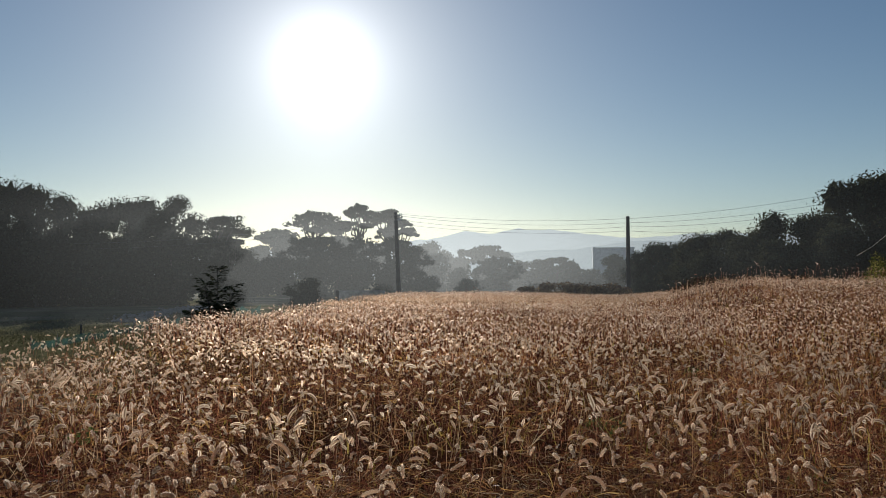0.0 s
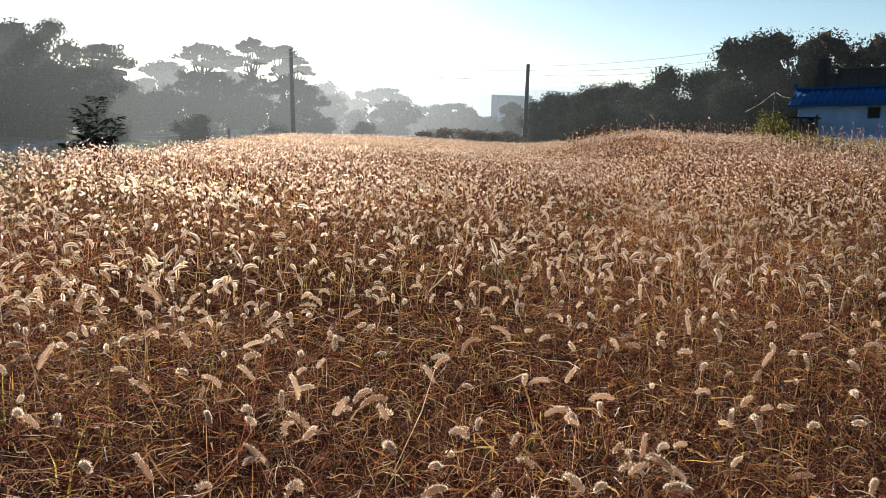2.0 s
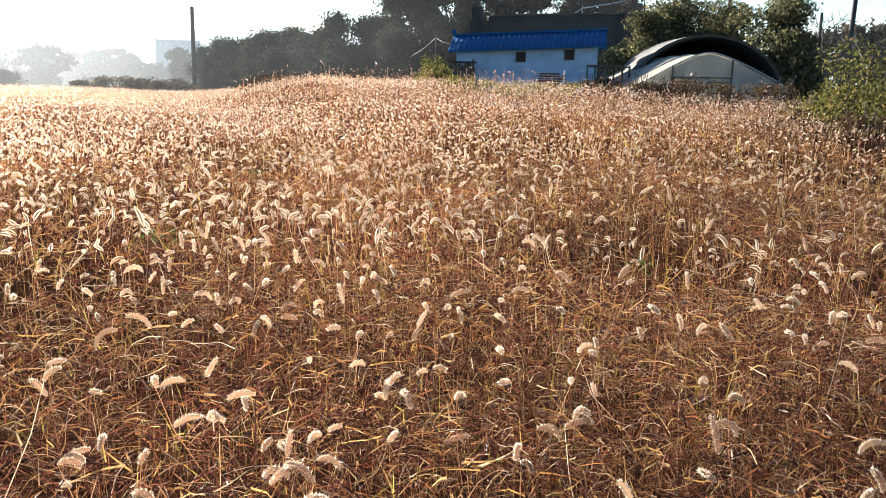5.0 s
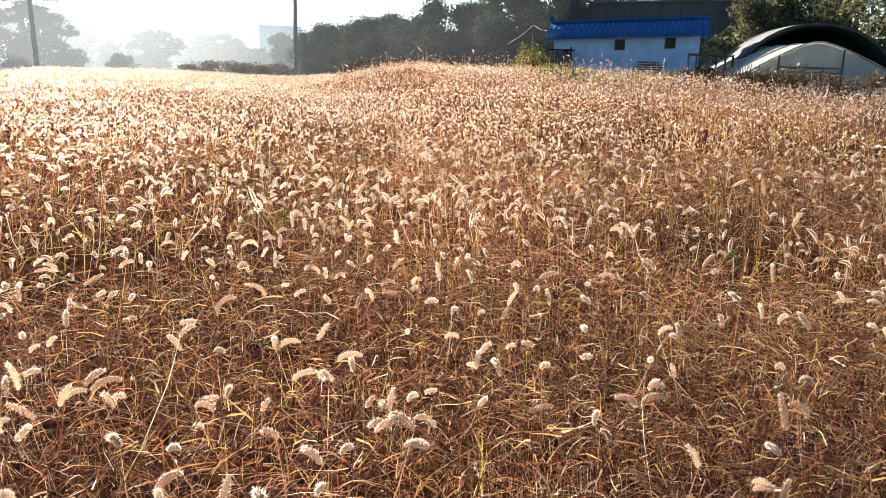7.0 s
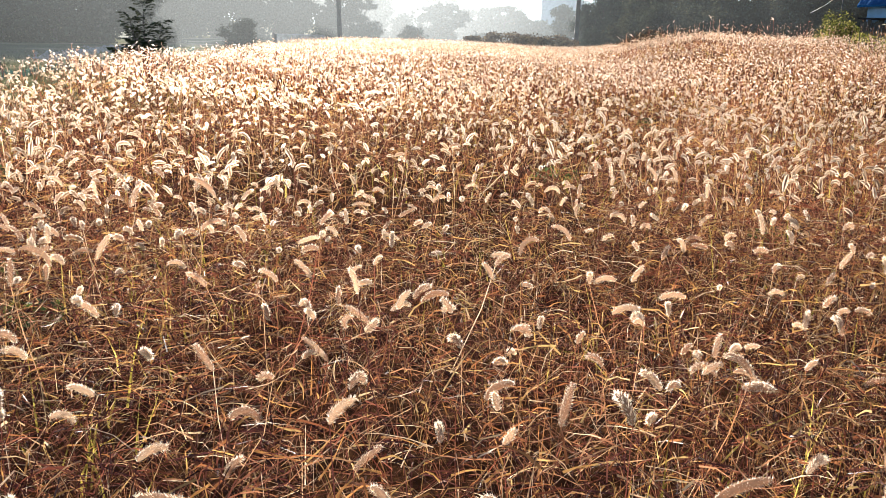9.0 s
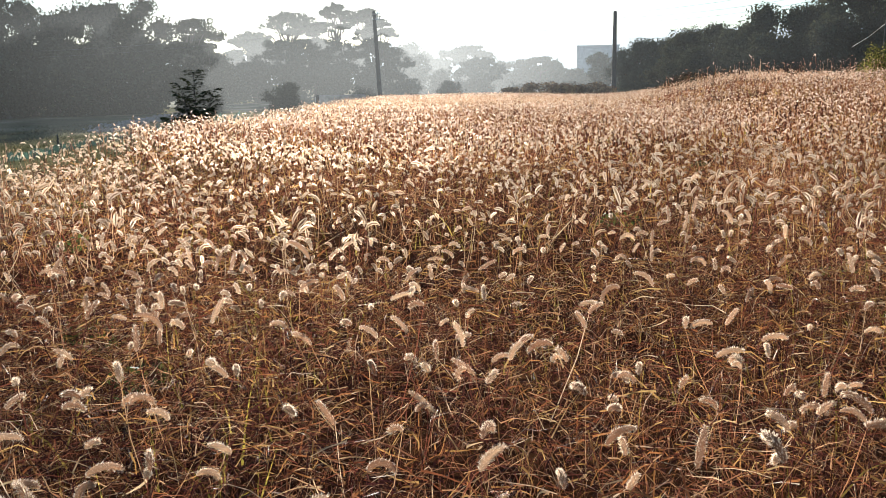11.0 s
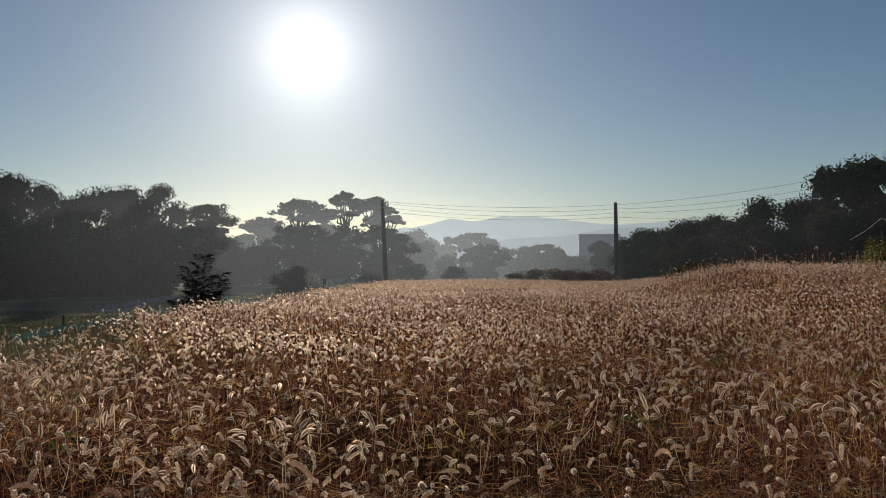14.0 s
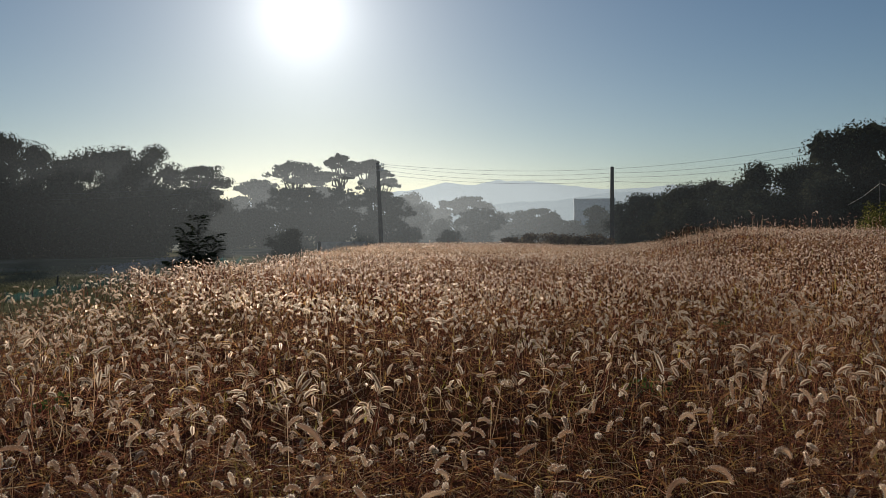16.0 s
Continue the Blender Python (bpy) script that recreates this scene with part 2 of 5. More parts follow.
def veil(name, share, full, none):
    """Thin mist: nearly clear, with a little white scatter, half of it straight onward, that thins out with height."""
    m, nodes, links = material(name)
    clear, mix, o = (nodes.new(k) for k in ("ShaderNodeBsdfTransparent", "ShaderNodeMixShader", "ShaderNodeOutputMaterial"))
    wide, ahead, white = (nodes.new(k) for k in ("ShaderNodeBsdfTranslucent", "ShaderNodeBsdfRefraction", "ShaderNodeMixShader"))
    wide.inputs["Color"].default_value = ahead.inputs["Color"].default_value = (0.87, 0.95, 1.0, 1)
    ahead.inputs["Roughness"].default_value, ahead.inputs["IOR"].default_value = 1.0, 1.5
    white.inputs[0].default_value = 0.5
    links.new(wide.outputs[0], white.inputs[1])
    links.new(ahead.outputs[0], white.inputs[2])
    c, xyz, fade, wisps = (nodes.new(k) for k in ("ShaderNodeTexCoord", "ShaderNodeSeparateXYZ", "ShaderNodeMapRange", "ShaderNodeMath"))
    links.new(c.outputs["Object"], xyz.inputs[0])
    fade.interpolation_type = "SMOOTHSTEP"
    for k, value in (("From Min", full), ("From Max", none), ("To Min", share), ("To Max", 0.0)):
        fade.inputs[k].default_value = value
    links.new(xyz.outputs["Z"], fade.inputs["Value"])
    wisps.operation = "MULTIPLY"
    links.new(fade.outputs[0], wisps.inputs[0])
    links.new(ramp(nodes, links, noise_of(nodes, links, 0.06, 3), [(0.3, (0.75,) * 3), (0.7, (1.0,) * 3)]), wisps.inputs[1])
    links.new(wisps.outputs[0], mix.inputs[0])
    links.new(clear.outputs[0], mix.inputs[1])
    links.new(white.outputs[0], mix.inputs[2])
    links.new(mix.outputs[0], o.inputs[0])
    return m


M_MIST = veil("thin_mist", 0.0064, 2.0, 11.0)
M_FARMIST = veil("valley_mist", 0.024, 3.0, 16.0)
M_FILM = film("milky_plastic_film", (0.76, 0.72, 0.62), 0.62)
M_TARP = solid("black_shade_cloth", (0.012, 0.012, 0.013), (0.03, 0.03, 0.032), 0.85, 1.5, 20, 0.3)
M_TARPEDGE = solid("dusty_sunlit_grey_tarpaulin", (0.07, 0.068, 0.062), (0.15, 0.14, 0.125), 0.85, 2, 20, 0.1)


# Ridge colour with the distance haze painted in; it glows and takes no light.
def haze_glow(name, colour):
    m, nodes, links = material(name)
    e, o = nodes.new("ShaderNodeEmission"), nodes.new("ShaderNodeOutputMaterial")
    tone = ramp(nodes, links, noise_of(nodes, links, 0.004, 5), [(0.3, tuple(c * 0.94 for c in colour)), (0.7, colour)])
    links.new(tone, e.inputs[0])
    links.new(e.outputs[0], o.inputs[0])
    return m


M_RIDGE_FAR = haze_glow("distant_ridge_haze_glow", (0.44, 0.50, 0.52))
M_RIDGE_NEAR = haze_glow("nearer_ridge_haze_glow", (0.355, 0.41, 0.43))


# ---- mesh helpers ----
def mesh_of(name, verts, tris, material_=None, smooth=False):
    me = bpy.data.meshes.new(name)
    verts, tris = np.asarray(verts, np.float32).reshape(-1, 3), np.asarray(tris, np.int32).reshape(-1, 3)
    me.vertices.add(len(verts))
    me.vertices.foreach_set("co", verts.ravel())
    me.loops.add(tris.size)
    me.loops.foreach_set("vertex_index", tris.ravel())
    me.polygons.add(len(tris))
    me.polygons.foreach_set("loop_start", np.arange(0, tris.size, 3, dtype=np.int32))
    if smooth:
        me.polygons.foreach_set("use_smooth", np.ones(len(tris), bool))
    me.update(calc_edges=True)
    if material_:
        me.materials.append(material_)
    return me


def part(name, bm, material_, parent=None, label=""):
    """Links a bmesh, or a finished mesh, as one object under a thing or a part."""
    if isinstance(bm, bpy.types.Mesh):
        me = bm
        if not me.materials:
            me.materials.append(material_)
    else:
        me = bpy.data.meshes.new(name)
        bm.to_mesh(me)
        bm.free()
        me.materials.append(material_)
    ob = new(name, me)
    ob.parent = parent
    if label:
        tagged(ob, label)
    return ob


def thing(name, at, turn, label, category, group=""):
    ob = new(name)
    ob.empty_display_size = 0.2
    ob.matrix_world = Matrix.Translation(at) @ Matrix.Rotation(turn, 4, "Z")
    return tagged(ob, label, category, group)


def box(x0, x1, y0, y1, z0, z1, bevel=0.0, bm=None):
    bm = bm or bmesh.new()
    r = bmesh.ops.create_cube(bm, size=1, matrix=Matrix.Translation(((x0 + x1) / 2, (y0 + y1) / 2, (z0 + z1) / 2)) @ Matrix.Diagonal((x1 - x0, y1 - y0, z1 - z0, 1)))
    if bevel:
        bmesh.ops.bevel(bm, geom=list({e for v in r["verts"] for e in v.link_edges}), offset=bevel, segments=2, affect="EDGES")
    return bm


def tube(points, radii, sides=8):
    """Vertices and triangles of a tapered tube along points, with closed ends."""
    pts = [Vector(p) for p in points]
    verts, tris = [], []
    for i, p in enumerate(pts):
        d = (pts[min(i + 1, len(pts) - 1)] - pts[max(i - 1, 0)]).normalized()
        a = d.orthogonal().normalized() if abs(d.z) > 0.9 else d.cross(Vector((0, 0, 1))).normalized()
        b = d.cross(a)
        for k in range(sides):
            w = 2 * math.pi * k / sides
            verts.append(p + (math.cos(w) * a + math.sin(w) * b) * float(radii[i]))
    n = len(pts)
    for i in range(n - 1):
        for k in range(sides):
            q = (k + 1) % sides
            a, b, c, d = i * sides + k, i * sides + q, (i + 1) * sides + q, (i + 1) * sides + k
            tris += [(a, b, c), (a, c, d)]
    for base in (0, (n - 1) * sides):
        tris += [(base, base + k, base + k + 1) for k in range(1, sides - 1)]
    return verts, tris


def joined(pieces):
    verts, tris, n = [], [], 0
    for v, t in pieces:
        v, t = np.asarray([tuple(p) for p in v], np.float32), np.asarray(t, np.int32)
        verts.append(v)
        tris.append(t + n)
        n += len(v)
    return np.concatenate(verts), np.concatenate(tris)


def step(x):
    x = np.clip(x, 0, 1)
    return x * x * (3 - 2 * x)


def ground_z(x, y):
    """Height of the land: a gently falling field, a bank dropping to the meadow, and a rise towards the house."""
    x, y = np.asarray(x, float), np.asarray(y, float)
    slant = x / np.maximum(y, 1.0)
    z = -0.0105 * np.clip(y - 10, 0, 62)
    z = z - 0.20 * np.exp(-(((slant - 0.20) / 0.06) ** 2)) * step((y - 32) / 26) * (1 - step((y - 90) / 40))
    rise = 0.70 * step((slant - 0.20) / 0.19) * step((x - 4.0) / 4.0) * step((y - 4) / 22) * (1 - 0.25 * step((x - 15) / 8)) * (1 - step((y - 38) / 22))
    rise = rise + 1.6 * step((x - 22) / 40) * step((y - 30) / 40)
    drop = step((-3.8 - x) / 3.0)
    z = z + rise
    far = step((np.hypot(x, y) - 110) / 150)
    z = z * (1 - drop) + (-1.0) * drop
    z = z * (1 - far) - 1.0 * far
    return z + 0.03 * np.sin(x * 0.9 + 1.3 * np.sin(y * 0.5)) * np.cos(y * 0.7)


def bearing(turn, far):
    """x and y at a compass turn to the left of the field's axis, that far from its near end."""
    a = radians(turn)
    return -math.sin(a) * far, math.cos(a) * far


# ---- ground ----
def land_sheet():
    rings = np.concatenate([np.linspace(0.0, 12, 25), np.linspace(13, 60, 60), np.geomspace(63, 4600, 40)])
    turns = np.linspace(0, 2 * math.pi, 181)[:-1]
    r, a = np.meshgrid(rings[1:], turns, indexing="ij")
    x, y = -np.sin(a) * r, np.cos(a) * r
    verts = np.concatenate([[[0, 0, float(ground_z(0, 0))]], np.stack([x, y, ground_z(x, y)], -1).reshape(-1, 3)])
    n, k = len(turns), np.arange(len(turns))
    q = (k + 1) % n
    tris = [np.stack([0 * k, 1 + k, 1 + q], 1)]
    for i in range(len(rings) - 2):
        a0, b0 = 1 + i * n, 1 + (i + 1) * n
        tris += [np.stack([a0 + k, b0 + k, b0 + q], 1), np.stack([a0 + k, b0 + q, a0 + q], 1)]
    return verts, np.concatenate(tris)


def ground_material():
    m, nodes, links = material("land")
    p, o, b = nodes.new("ShaderNodeBsdfPrincipled"), nodes.new("ShaderNodeOutputMaterial"), nodes.new("ShaderNodeBump")
    where = nodes.new("ShaderNodeNewGeometry")
    cut = nodes.new("ShaderNodeSeparateXYZ")
    links.new(where.outputs["Position"], cut.inputs[0])
    side = nodes.new("ShaderNodeMapRange")
    side.inputs[1].default_value, side.inputs[2].default_value = -5.6, -3.9
    links.new(cut.outputs[0], side.inputs[0])
    soil = ramp(nodes, links, noise_of(nodes, links, 1.5, 6), [(0.3, (0.030, 0.014, 0.008)), (0.7, (0.10, 0.045, 0.02))])
    grass = ramp(nodes, links, noise_of(nodes, links, 0.16, 8), [(0.3, (0.11, 0.095, 0.06)), (0.5, (0.14, 0.135, 0.07)), (0.7, (0.27, 0.22, 0.14))])
    x = nodes.new("ShaderNodeMix")
    x.data_type = "RGBA"
    links.new(side.outputs[0], x.inputs[0])
    links.new(grass, x.inputs[6])
    links.new(soil, x.inputs[7])
    grain = noise_of(nodes, links, 9, 6)
    links.new(mixed(nodes, links, x.outputs[2], ramp(nodes, links, grain, [(0.3, (0.6,) * 3), (0.7, (1.3,) * 3)])), p.inputs["Base Color"])
    b.inputs["Strength"].default_value, b.inputs["Distance"].default_value = 0.9, 0.08
    links.new(grain, b.inputs["Height"])
    links.new(b.outputs[0], p.inputs["Normal"])
    p.inputs["Roughness"].default_value = 0.95
    p.inputs["Specular IOR Level"].default_value = 0.0
    links.new(p.outputs[0], o.inputs[0])
    return m


ground = part("ground", mesh_of("ground", *land_sheet(), ground_material(), True), None)
tagged(ground, "brown field soil sloping down to a rough mown meadow", "ground", kind="structure")


# ---- distant ridges ----
def ridge(name, crest, far, mat, label, rough):
    """A long hill with a wavering crest, rising from the plain. crest: turns to the left and heights in degrees."""
    turns = np.linspace(crest[0][0], crest[-1][0], 220)
    up = np.interp(-turns, [-c[0] for c in crest], [c[1] for c in crest])
    up = up + rough * np.array([noise.fractal((float(t) * 1.3, far * 0.01, 0), 1.0, 2.0, 5) for t in turns])
    a = np.radians(turns)
    top = np.stack([-np.sin(a) * far, np.cos(a) * far, 1.45 + far * np.tan(np.radians(up))], 1)
    foot = np.stack([-np.sin(a) * far * 0.86, np.cos(a) * far * 0.86, 0 * a - 2], 1)
    mid = 0.5 * (top + foot) + np.stack([0 * a, 0 * a, 0.08 * (top[:, 2] + 2)], 1)
    back = np.stack([-np.sin(a) * far * 1.1, np.cos(a) * far * 1.1, 0 * a - 2], 1)
    rows = [foot, mid, top, back]
    n, k = len(turns), np.arange(len(turns) - 1)
    tris = []
    for i in range(3):
        p, q = i * n + k, (i + 1) * n + k
        tris += [np.stack([p, p + 1, q + 1], 1), np.stack([p, q + 1, q], 1)]
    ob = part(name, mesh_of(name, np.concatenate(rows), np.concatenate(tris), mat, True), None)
    tagged(ob, label, "hill", kind="structure")


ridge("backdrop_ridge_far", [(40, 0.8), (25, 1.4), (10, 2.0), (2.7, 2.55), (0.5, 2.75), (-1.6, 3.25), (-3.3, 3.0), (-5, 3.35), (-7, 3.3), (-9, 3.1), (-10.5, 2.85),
                              (-13, 2.65), (-17, 2.9), (-30, 2.6), (-50, 2.0), (-75, 1.0)], 3800, M_RIDGE_FAR, "mountain ridge far off, its morning mist a painted pale blue glow", 0.10)
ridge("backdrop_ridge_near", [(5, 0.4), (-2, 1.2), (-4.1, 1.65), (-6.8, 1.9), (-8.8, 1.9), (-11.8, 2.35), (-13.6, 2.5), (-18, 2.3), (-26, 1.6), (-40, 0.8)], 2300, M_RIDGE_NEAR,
      "wooded hill below the mountains, its mist a painted grey blue glow", 0.07)


# ---- trees ----
def leaf_cloud(rng, centres, sizes, count, leaf, flat=1.0, core=0):
    """Small leaf-shaped triangles pairs scattered through lumpy masses. sizes: half widths and half heights."""
    centres, sizes = np.asarray(centres, float), np.asarray(sizes, float)
    weight = sizes[:, 0] ** 2
    pick = rng.choice(len(centres), count, p=weight / weight.sum())
    v = rng.normal(size=(count, 3))
    v /= np.linalg.norm(v, axis=1, keepdims=True)
    reach = rng.uniform(0.35, 1.0, count) ** 0.6 * (1 + 0.07 * rng.normal(size=count))
    half = np.stack([sizes[pick, 0], sizes[pick, 0], sizes[pick, 1]], 1)
    p = centres[pick] + v * reach[:, None] * half
    face = v * np.array([1, 1, flat]) + 0.55 * rng.normal(size=(count, 3))
    a = np.cross(face, rng.normal(size=(count, 3)))
    a /= np.linalg.norm(a, axis=1, keepdims=True) + 1e-9
    b = np.cross(face, a)
    b /= np.linalg.norm(b, axis=1, keepdims=True) + 1e-9
    s = leaf * rng.uniform(0.55, 1.35, (count, 1))
    if core:
        # oversized leaves added inside the crown, to stop the sun shining through
        inner = rng.integers(0, count, core * len(centres))
        p[inner] = centres[pick[inner]] + v[inner] * half[inner] * rng.uniform(0, 0.45, (len(inner), 1))
        s[inner] = half[inner, :1] * 0.5
    verts = np.stack([p - a * s, p + b * s * 0.55, p + a * s, p - b * s * 0.55], 1).reshape(-1, 3)
    i = 4 * np.arange(count)[:, None]
    tris = np.concatenate([i + [0, 1, 2], i + [0, 2, 3]], 1).reshape(-1, 3)
    return verts, tris


def limb_path(rng, a, b, wob, n=5):
    a, b = np.asarray(a, float), np.asarray(b, float)
    return [tuple(a + (b - a) * (i / (n - 1)) + (rng.normal(size=3) * wob * math.sin(math.pi * i / (n - 1)))) for i in range(n)]


def broad_tree(turn, far, top, width, mat, label, seed, leaves=3200, leaf=0.28, low=0.08, name="tree", group="", tall=None):
    """A broadleaf tree: trunk, limbs and a lumpy crown that reaches down to low times its height."""
    rng = np.random.default_rng(seed)
    x, y = bearing(turn, far)
    z = float(ground_z(x, y)) - 0.05
    h = tall or (1.45 + far * math.tan(radians(top)) - z)
    ob = thing(name, (x, y, z), 0, label, "tree", group)
    n = 16
    centres, sizes, limbs = [], [], []
    trunk_top = (rng.normal() * 0.1 * width, rng.normal() * 0.1 * width, h * 0.62)
    limbs.append(tube(limb_path(rng, (0, 0, -0.2), trunk_top, 0.05 * h * 0.3), np.linspace(0.030 * h, 0.012 * h, 5), 7))
    for i in range(n):
        f = (i + 0.5) / n
        zc = h * (low + (0.93 - low) * f)
        spread = width / 2 * math.sin(math.pi * min(0.96, 0.22 + 0.70 * f)) ** 0.75
        w = rng.uniform(0, 2 * math.pi)
        r = spread * rng.uniform(0.25, 0.75)
        c = (r * math.cos(w), r * math.sin(w), zc)
        size = min(width * 0.26, h * 0.2) * rng.uniform(0.75, 1.2)
        centres.append((c[0], c[1], min(c[2], h - size * 0.75)))
        sizes.append((size, size * 0.8))
        if i % 2 == 0:
            limbs.append(tube(limb_path(rng, (trunk_top[0] * f * 0.7, trunk_top[1] * f * 0.7, zc * 0.6), c, 0.1), np.linspace(0.010 * h, 0.003 * h, 5), 5))
    centres.append((0, 0, h * 0.45))
    sizes.append((width * 0.33, h * 0.33))
    centres.append((rng.normal() * 0.1 * width, 0, h - width * 0.16))
    sizes.append((width * 0.22, width * 0.16))
    part("trunk", mesh_of("trunk", *joined(limbs), M_BARK, True), None, ob)
    part("crown", mesh_of("crown", *leaf_cloud(rng, centres, sizes, leaves, leaf, core=20 if far > 50 else 0), mat), None, ob)
    return ob


def umbrella_pine(turn, far, top, width, mat, label, seed, pads=9, bare=0.55, leaves=2600, leaf=0.26, name="pine_tree", group="", lean=0.0):
    """A mature pine: a bare forked trunk and flat pads of needles near the top."""
    rng = np.random.default_rng(seed)
    x, y = bearing(turn, far)
    z = float(ground_z(x, y)) - 0.05
    h = 1.45 + far * math.tan(radians(top)) - z
    ob = thing(name, (x, y, z), 0, label, "tree", group)
    fork = (lean * h * 0.3 + rng.normal() * 0.3, rng.normal() * 0.3, h * bare)
    limbs = [tube(limb_path(rng, (0, 0, -0.2), fork, 0.12), np.linspace(0.026 * h, 0.016 * h, 5), 7)]
    centres, sizes = [], []
    for i in range(pads):
        # a low dome of pads, with the last few hanging on lower boughs
        f = (i + 0.5) / pads
        w = 2.4 * i + rng.uniform(-0.4, 0.4)
        tier = i % 4 == 3
        r = width / 2 * 0.82 * math.sqrt(f)
        size = width * rng.uniform(0.19, 0.27)
        z_pad = h - size * 0.36 - (0.20 + (0.30 if tier else 0.0)) * (h - fork[2]) * (1.0 if tier else f * 1.6)
        c = (fork[0] + r * math.cos(w) + lean * h * 0.12, fork[1] + r * math.sin(w) * 0.8, z_pad)
        centres.append(c)
        sizes.append((size, size * 0.34))
        limbs.append(tube(limb_path(rng, (fork[0] * 0.9, fork[1] * 0.9, fork[2] * rng.uniform(0.82, 1.0)), (c[0], c[1], c[2] - size * 0.1), 0.22), np.linspace(0.014 * h, 0.005 * h, 5), 5))
    for c, s in list(zip(centres, sizes)):
        for _ in range(3):
            centres.append((c[0] + rng.normal() * s[0] * 0.6, c[1] + rng.normal() * s[0] * 0.6, c[2] + rng.normal() * s[1] * 0.5))
            sizes.append((s[0] * 0.5, s[1] * 0.7))
    part("trunk", mesh_of("trunk", *joined(limbs), M_BARK, True), None, ob)
    part("crown", mesh_of("crown", *leaf_cloud(rng, centres, sizes, leaves, leaf, 0.5), mat), None, ob)
    return ob


LEFT = "dark evergreen in the wood beyond the meadow, seen against the light"
for i, (turn, far, top, width) in enumerate([(36, 88, 6.8, 9), (33.2, 86, 6.5, 9), (30.8, 88, 6.5, 9), (28.4, 86, 6.3, 8), (26.4, 88, 6.0, 8), (24.6, 86, 5.5, 7),
                                            (22.9, 88, 5.0, 8), (21.2, 86, 5.2, 8), (19.4, 88, 5.4, 8), (18.0, 84, 5.55, 6)]):
    broad_tree(turn, far, top, width, M_DARKLEAF, LEFT, 100 + i, 8000, 0.125, 0.02, "evergreen_tree", "wood beyond the meadow")
for i, (turn, far, top, width) in enumerate([(34.5, 82, 3.6, 9), (31.5, 82, 3.4, 9), (28.8, 82, 3.4, 9), (26, 82, 3.2, 9), (23.3, 82, 3.0, 9), (20.5, 82, 3.0, 9), (17.9, 82, 3.0, 8),
                                            (15.8, 83, 2.9, 7), (13.9, 90, 2.2, 7)]):
    broad_tree(turn, far, top, width, M_DARKLEAF, "dense dark understorey tree at the edge of the wood", 130 + i, 4600, 0.18, 0.0, "understorey_tree", "wood beyond the meadow")
umbrella_pine(15.7, 86, 4.3, 5.6, M_DARKLEAF, "leaning pine with layered dark crown at the wood's end", 150, 10, 0.45, 5200, 0.12, lean=0.2, group="wood beyond the meadow")
umbrella_pine(14.2, 88, 3.4, 4.5, M_DARKLEAF, "low pine with ragged dark crown at the wood's end", 151, 7, 0.4, 4200, 0.16, group="wood beyond the meadow")
PINES = "tall umbrella pine with bare forked trunk in haze"
for i, (turn, far, top, width, pads, bare, lean) in enumerate([(11.2, 122, 3.4, 6, 8, 0.5, 0), (9.3, 120, 4.65, 6.4, 11, 0.62, 0.1), (7.2, 122, 4.0, 5, 8, 0.55, 0),
                                                               (5.6, 120, 5.1, 4.6, 9, 0.60, -0.1), (4.3, 122, 4.8, 5.2, 12, 0.52, 0.1), (3.3, 121, 4.0, 4.6, 10, 0.45, 0)]):
    umbrella_pine(turn, far, top, width, M_PINE, PINES, 160 + i, pads, bare, 3600, 0.20, lean=lean, group="umbrella pines")
for i, (turn, far, top, width) in enumerate([(12.8, 116, 2.1, 8), (11.0, 117, 3.0, 9), (9.2, 116, 2.9, 9), (7.4, 117, 3.0, 9), (5.6, 116, 2.85, 9), (3.8, 117, 2.9, 8), (2.3, 122, 2.3, 7)]):
    broad_tree(turn, far, top, width, M_PINE, "hazy grey green tree below the umbrella pines", 180 + i, 5000, 0.24, 0.0, "understorey_tree", "grove under the pines")
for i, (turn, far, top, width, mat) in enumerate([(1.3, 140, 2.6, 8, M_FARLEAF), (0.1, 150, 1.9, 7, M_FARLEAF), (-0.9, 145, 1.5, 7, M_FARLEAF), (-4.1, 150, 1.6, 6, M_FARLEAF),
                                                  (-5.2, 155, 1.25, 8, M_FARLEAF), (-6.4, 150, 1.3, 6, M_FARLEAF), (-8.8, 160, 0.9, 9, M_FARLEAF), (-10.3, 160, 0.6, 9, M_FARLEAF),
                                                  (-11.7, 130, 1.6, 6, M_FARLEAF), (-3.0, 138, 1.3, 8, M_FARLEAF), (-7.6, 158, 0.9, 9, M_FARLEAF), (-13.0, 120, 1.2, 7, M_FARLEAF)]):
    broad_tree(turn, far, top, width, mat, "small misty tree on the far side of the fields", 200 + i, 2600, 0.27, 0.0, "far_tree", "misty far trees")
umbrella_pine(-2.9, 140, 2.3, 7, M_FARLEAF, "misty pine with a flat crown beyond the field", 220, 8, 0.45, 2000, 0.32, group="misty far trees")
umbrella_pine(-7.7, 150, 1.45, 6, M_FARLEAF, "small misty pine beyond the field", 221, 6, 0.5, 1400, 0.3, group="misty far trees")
broad_tree(-1.2, 110, 0.75, 6.0, M_PINE, "round dark bush on the far edge of the field", 230, 1800, 0.2, 0.0, "bush")
broad_tree(9.5, 56, 0.08, 3.3, M_DARKLEAF, "round dark bush by the meadow's far edge", 231, 3600, 0.09, 0.0, "bush")
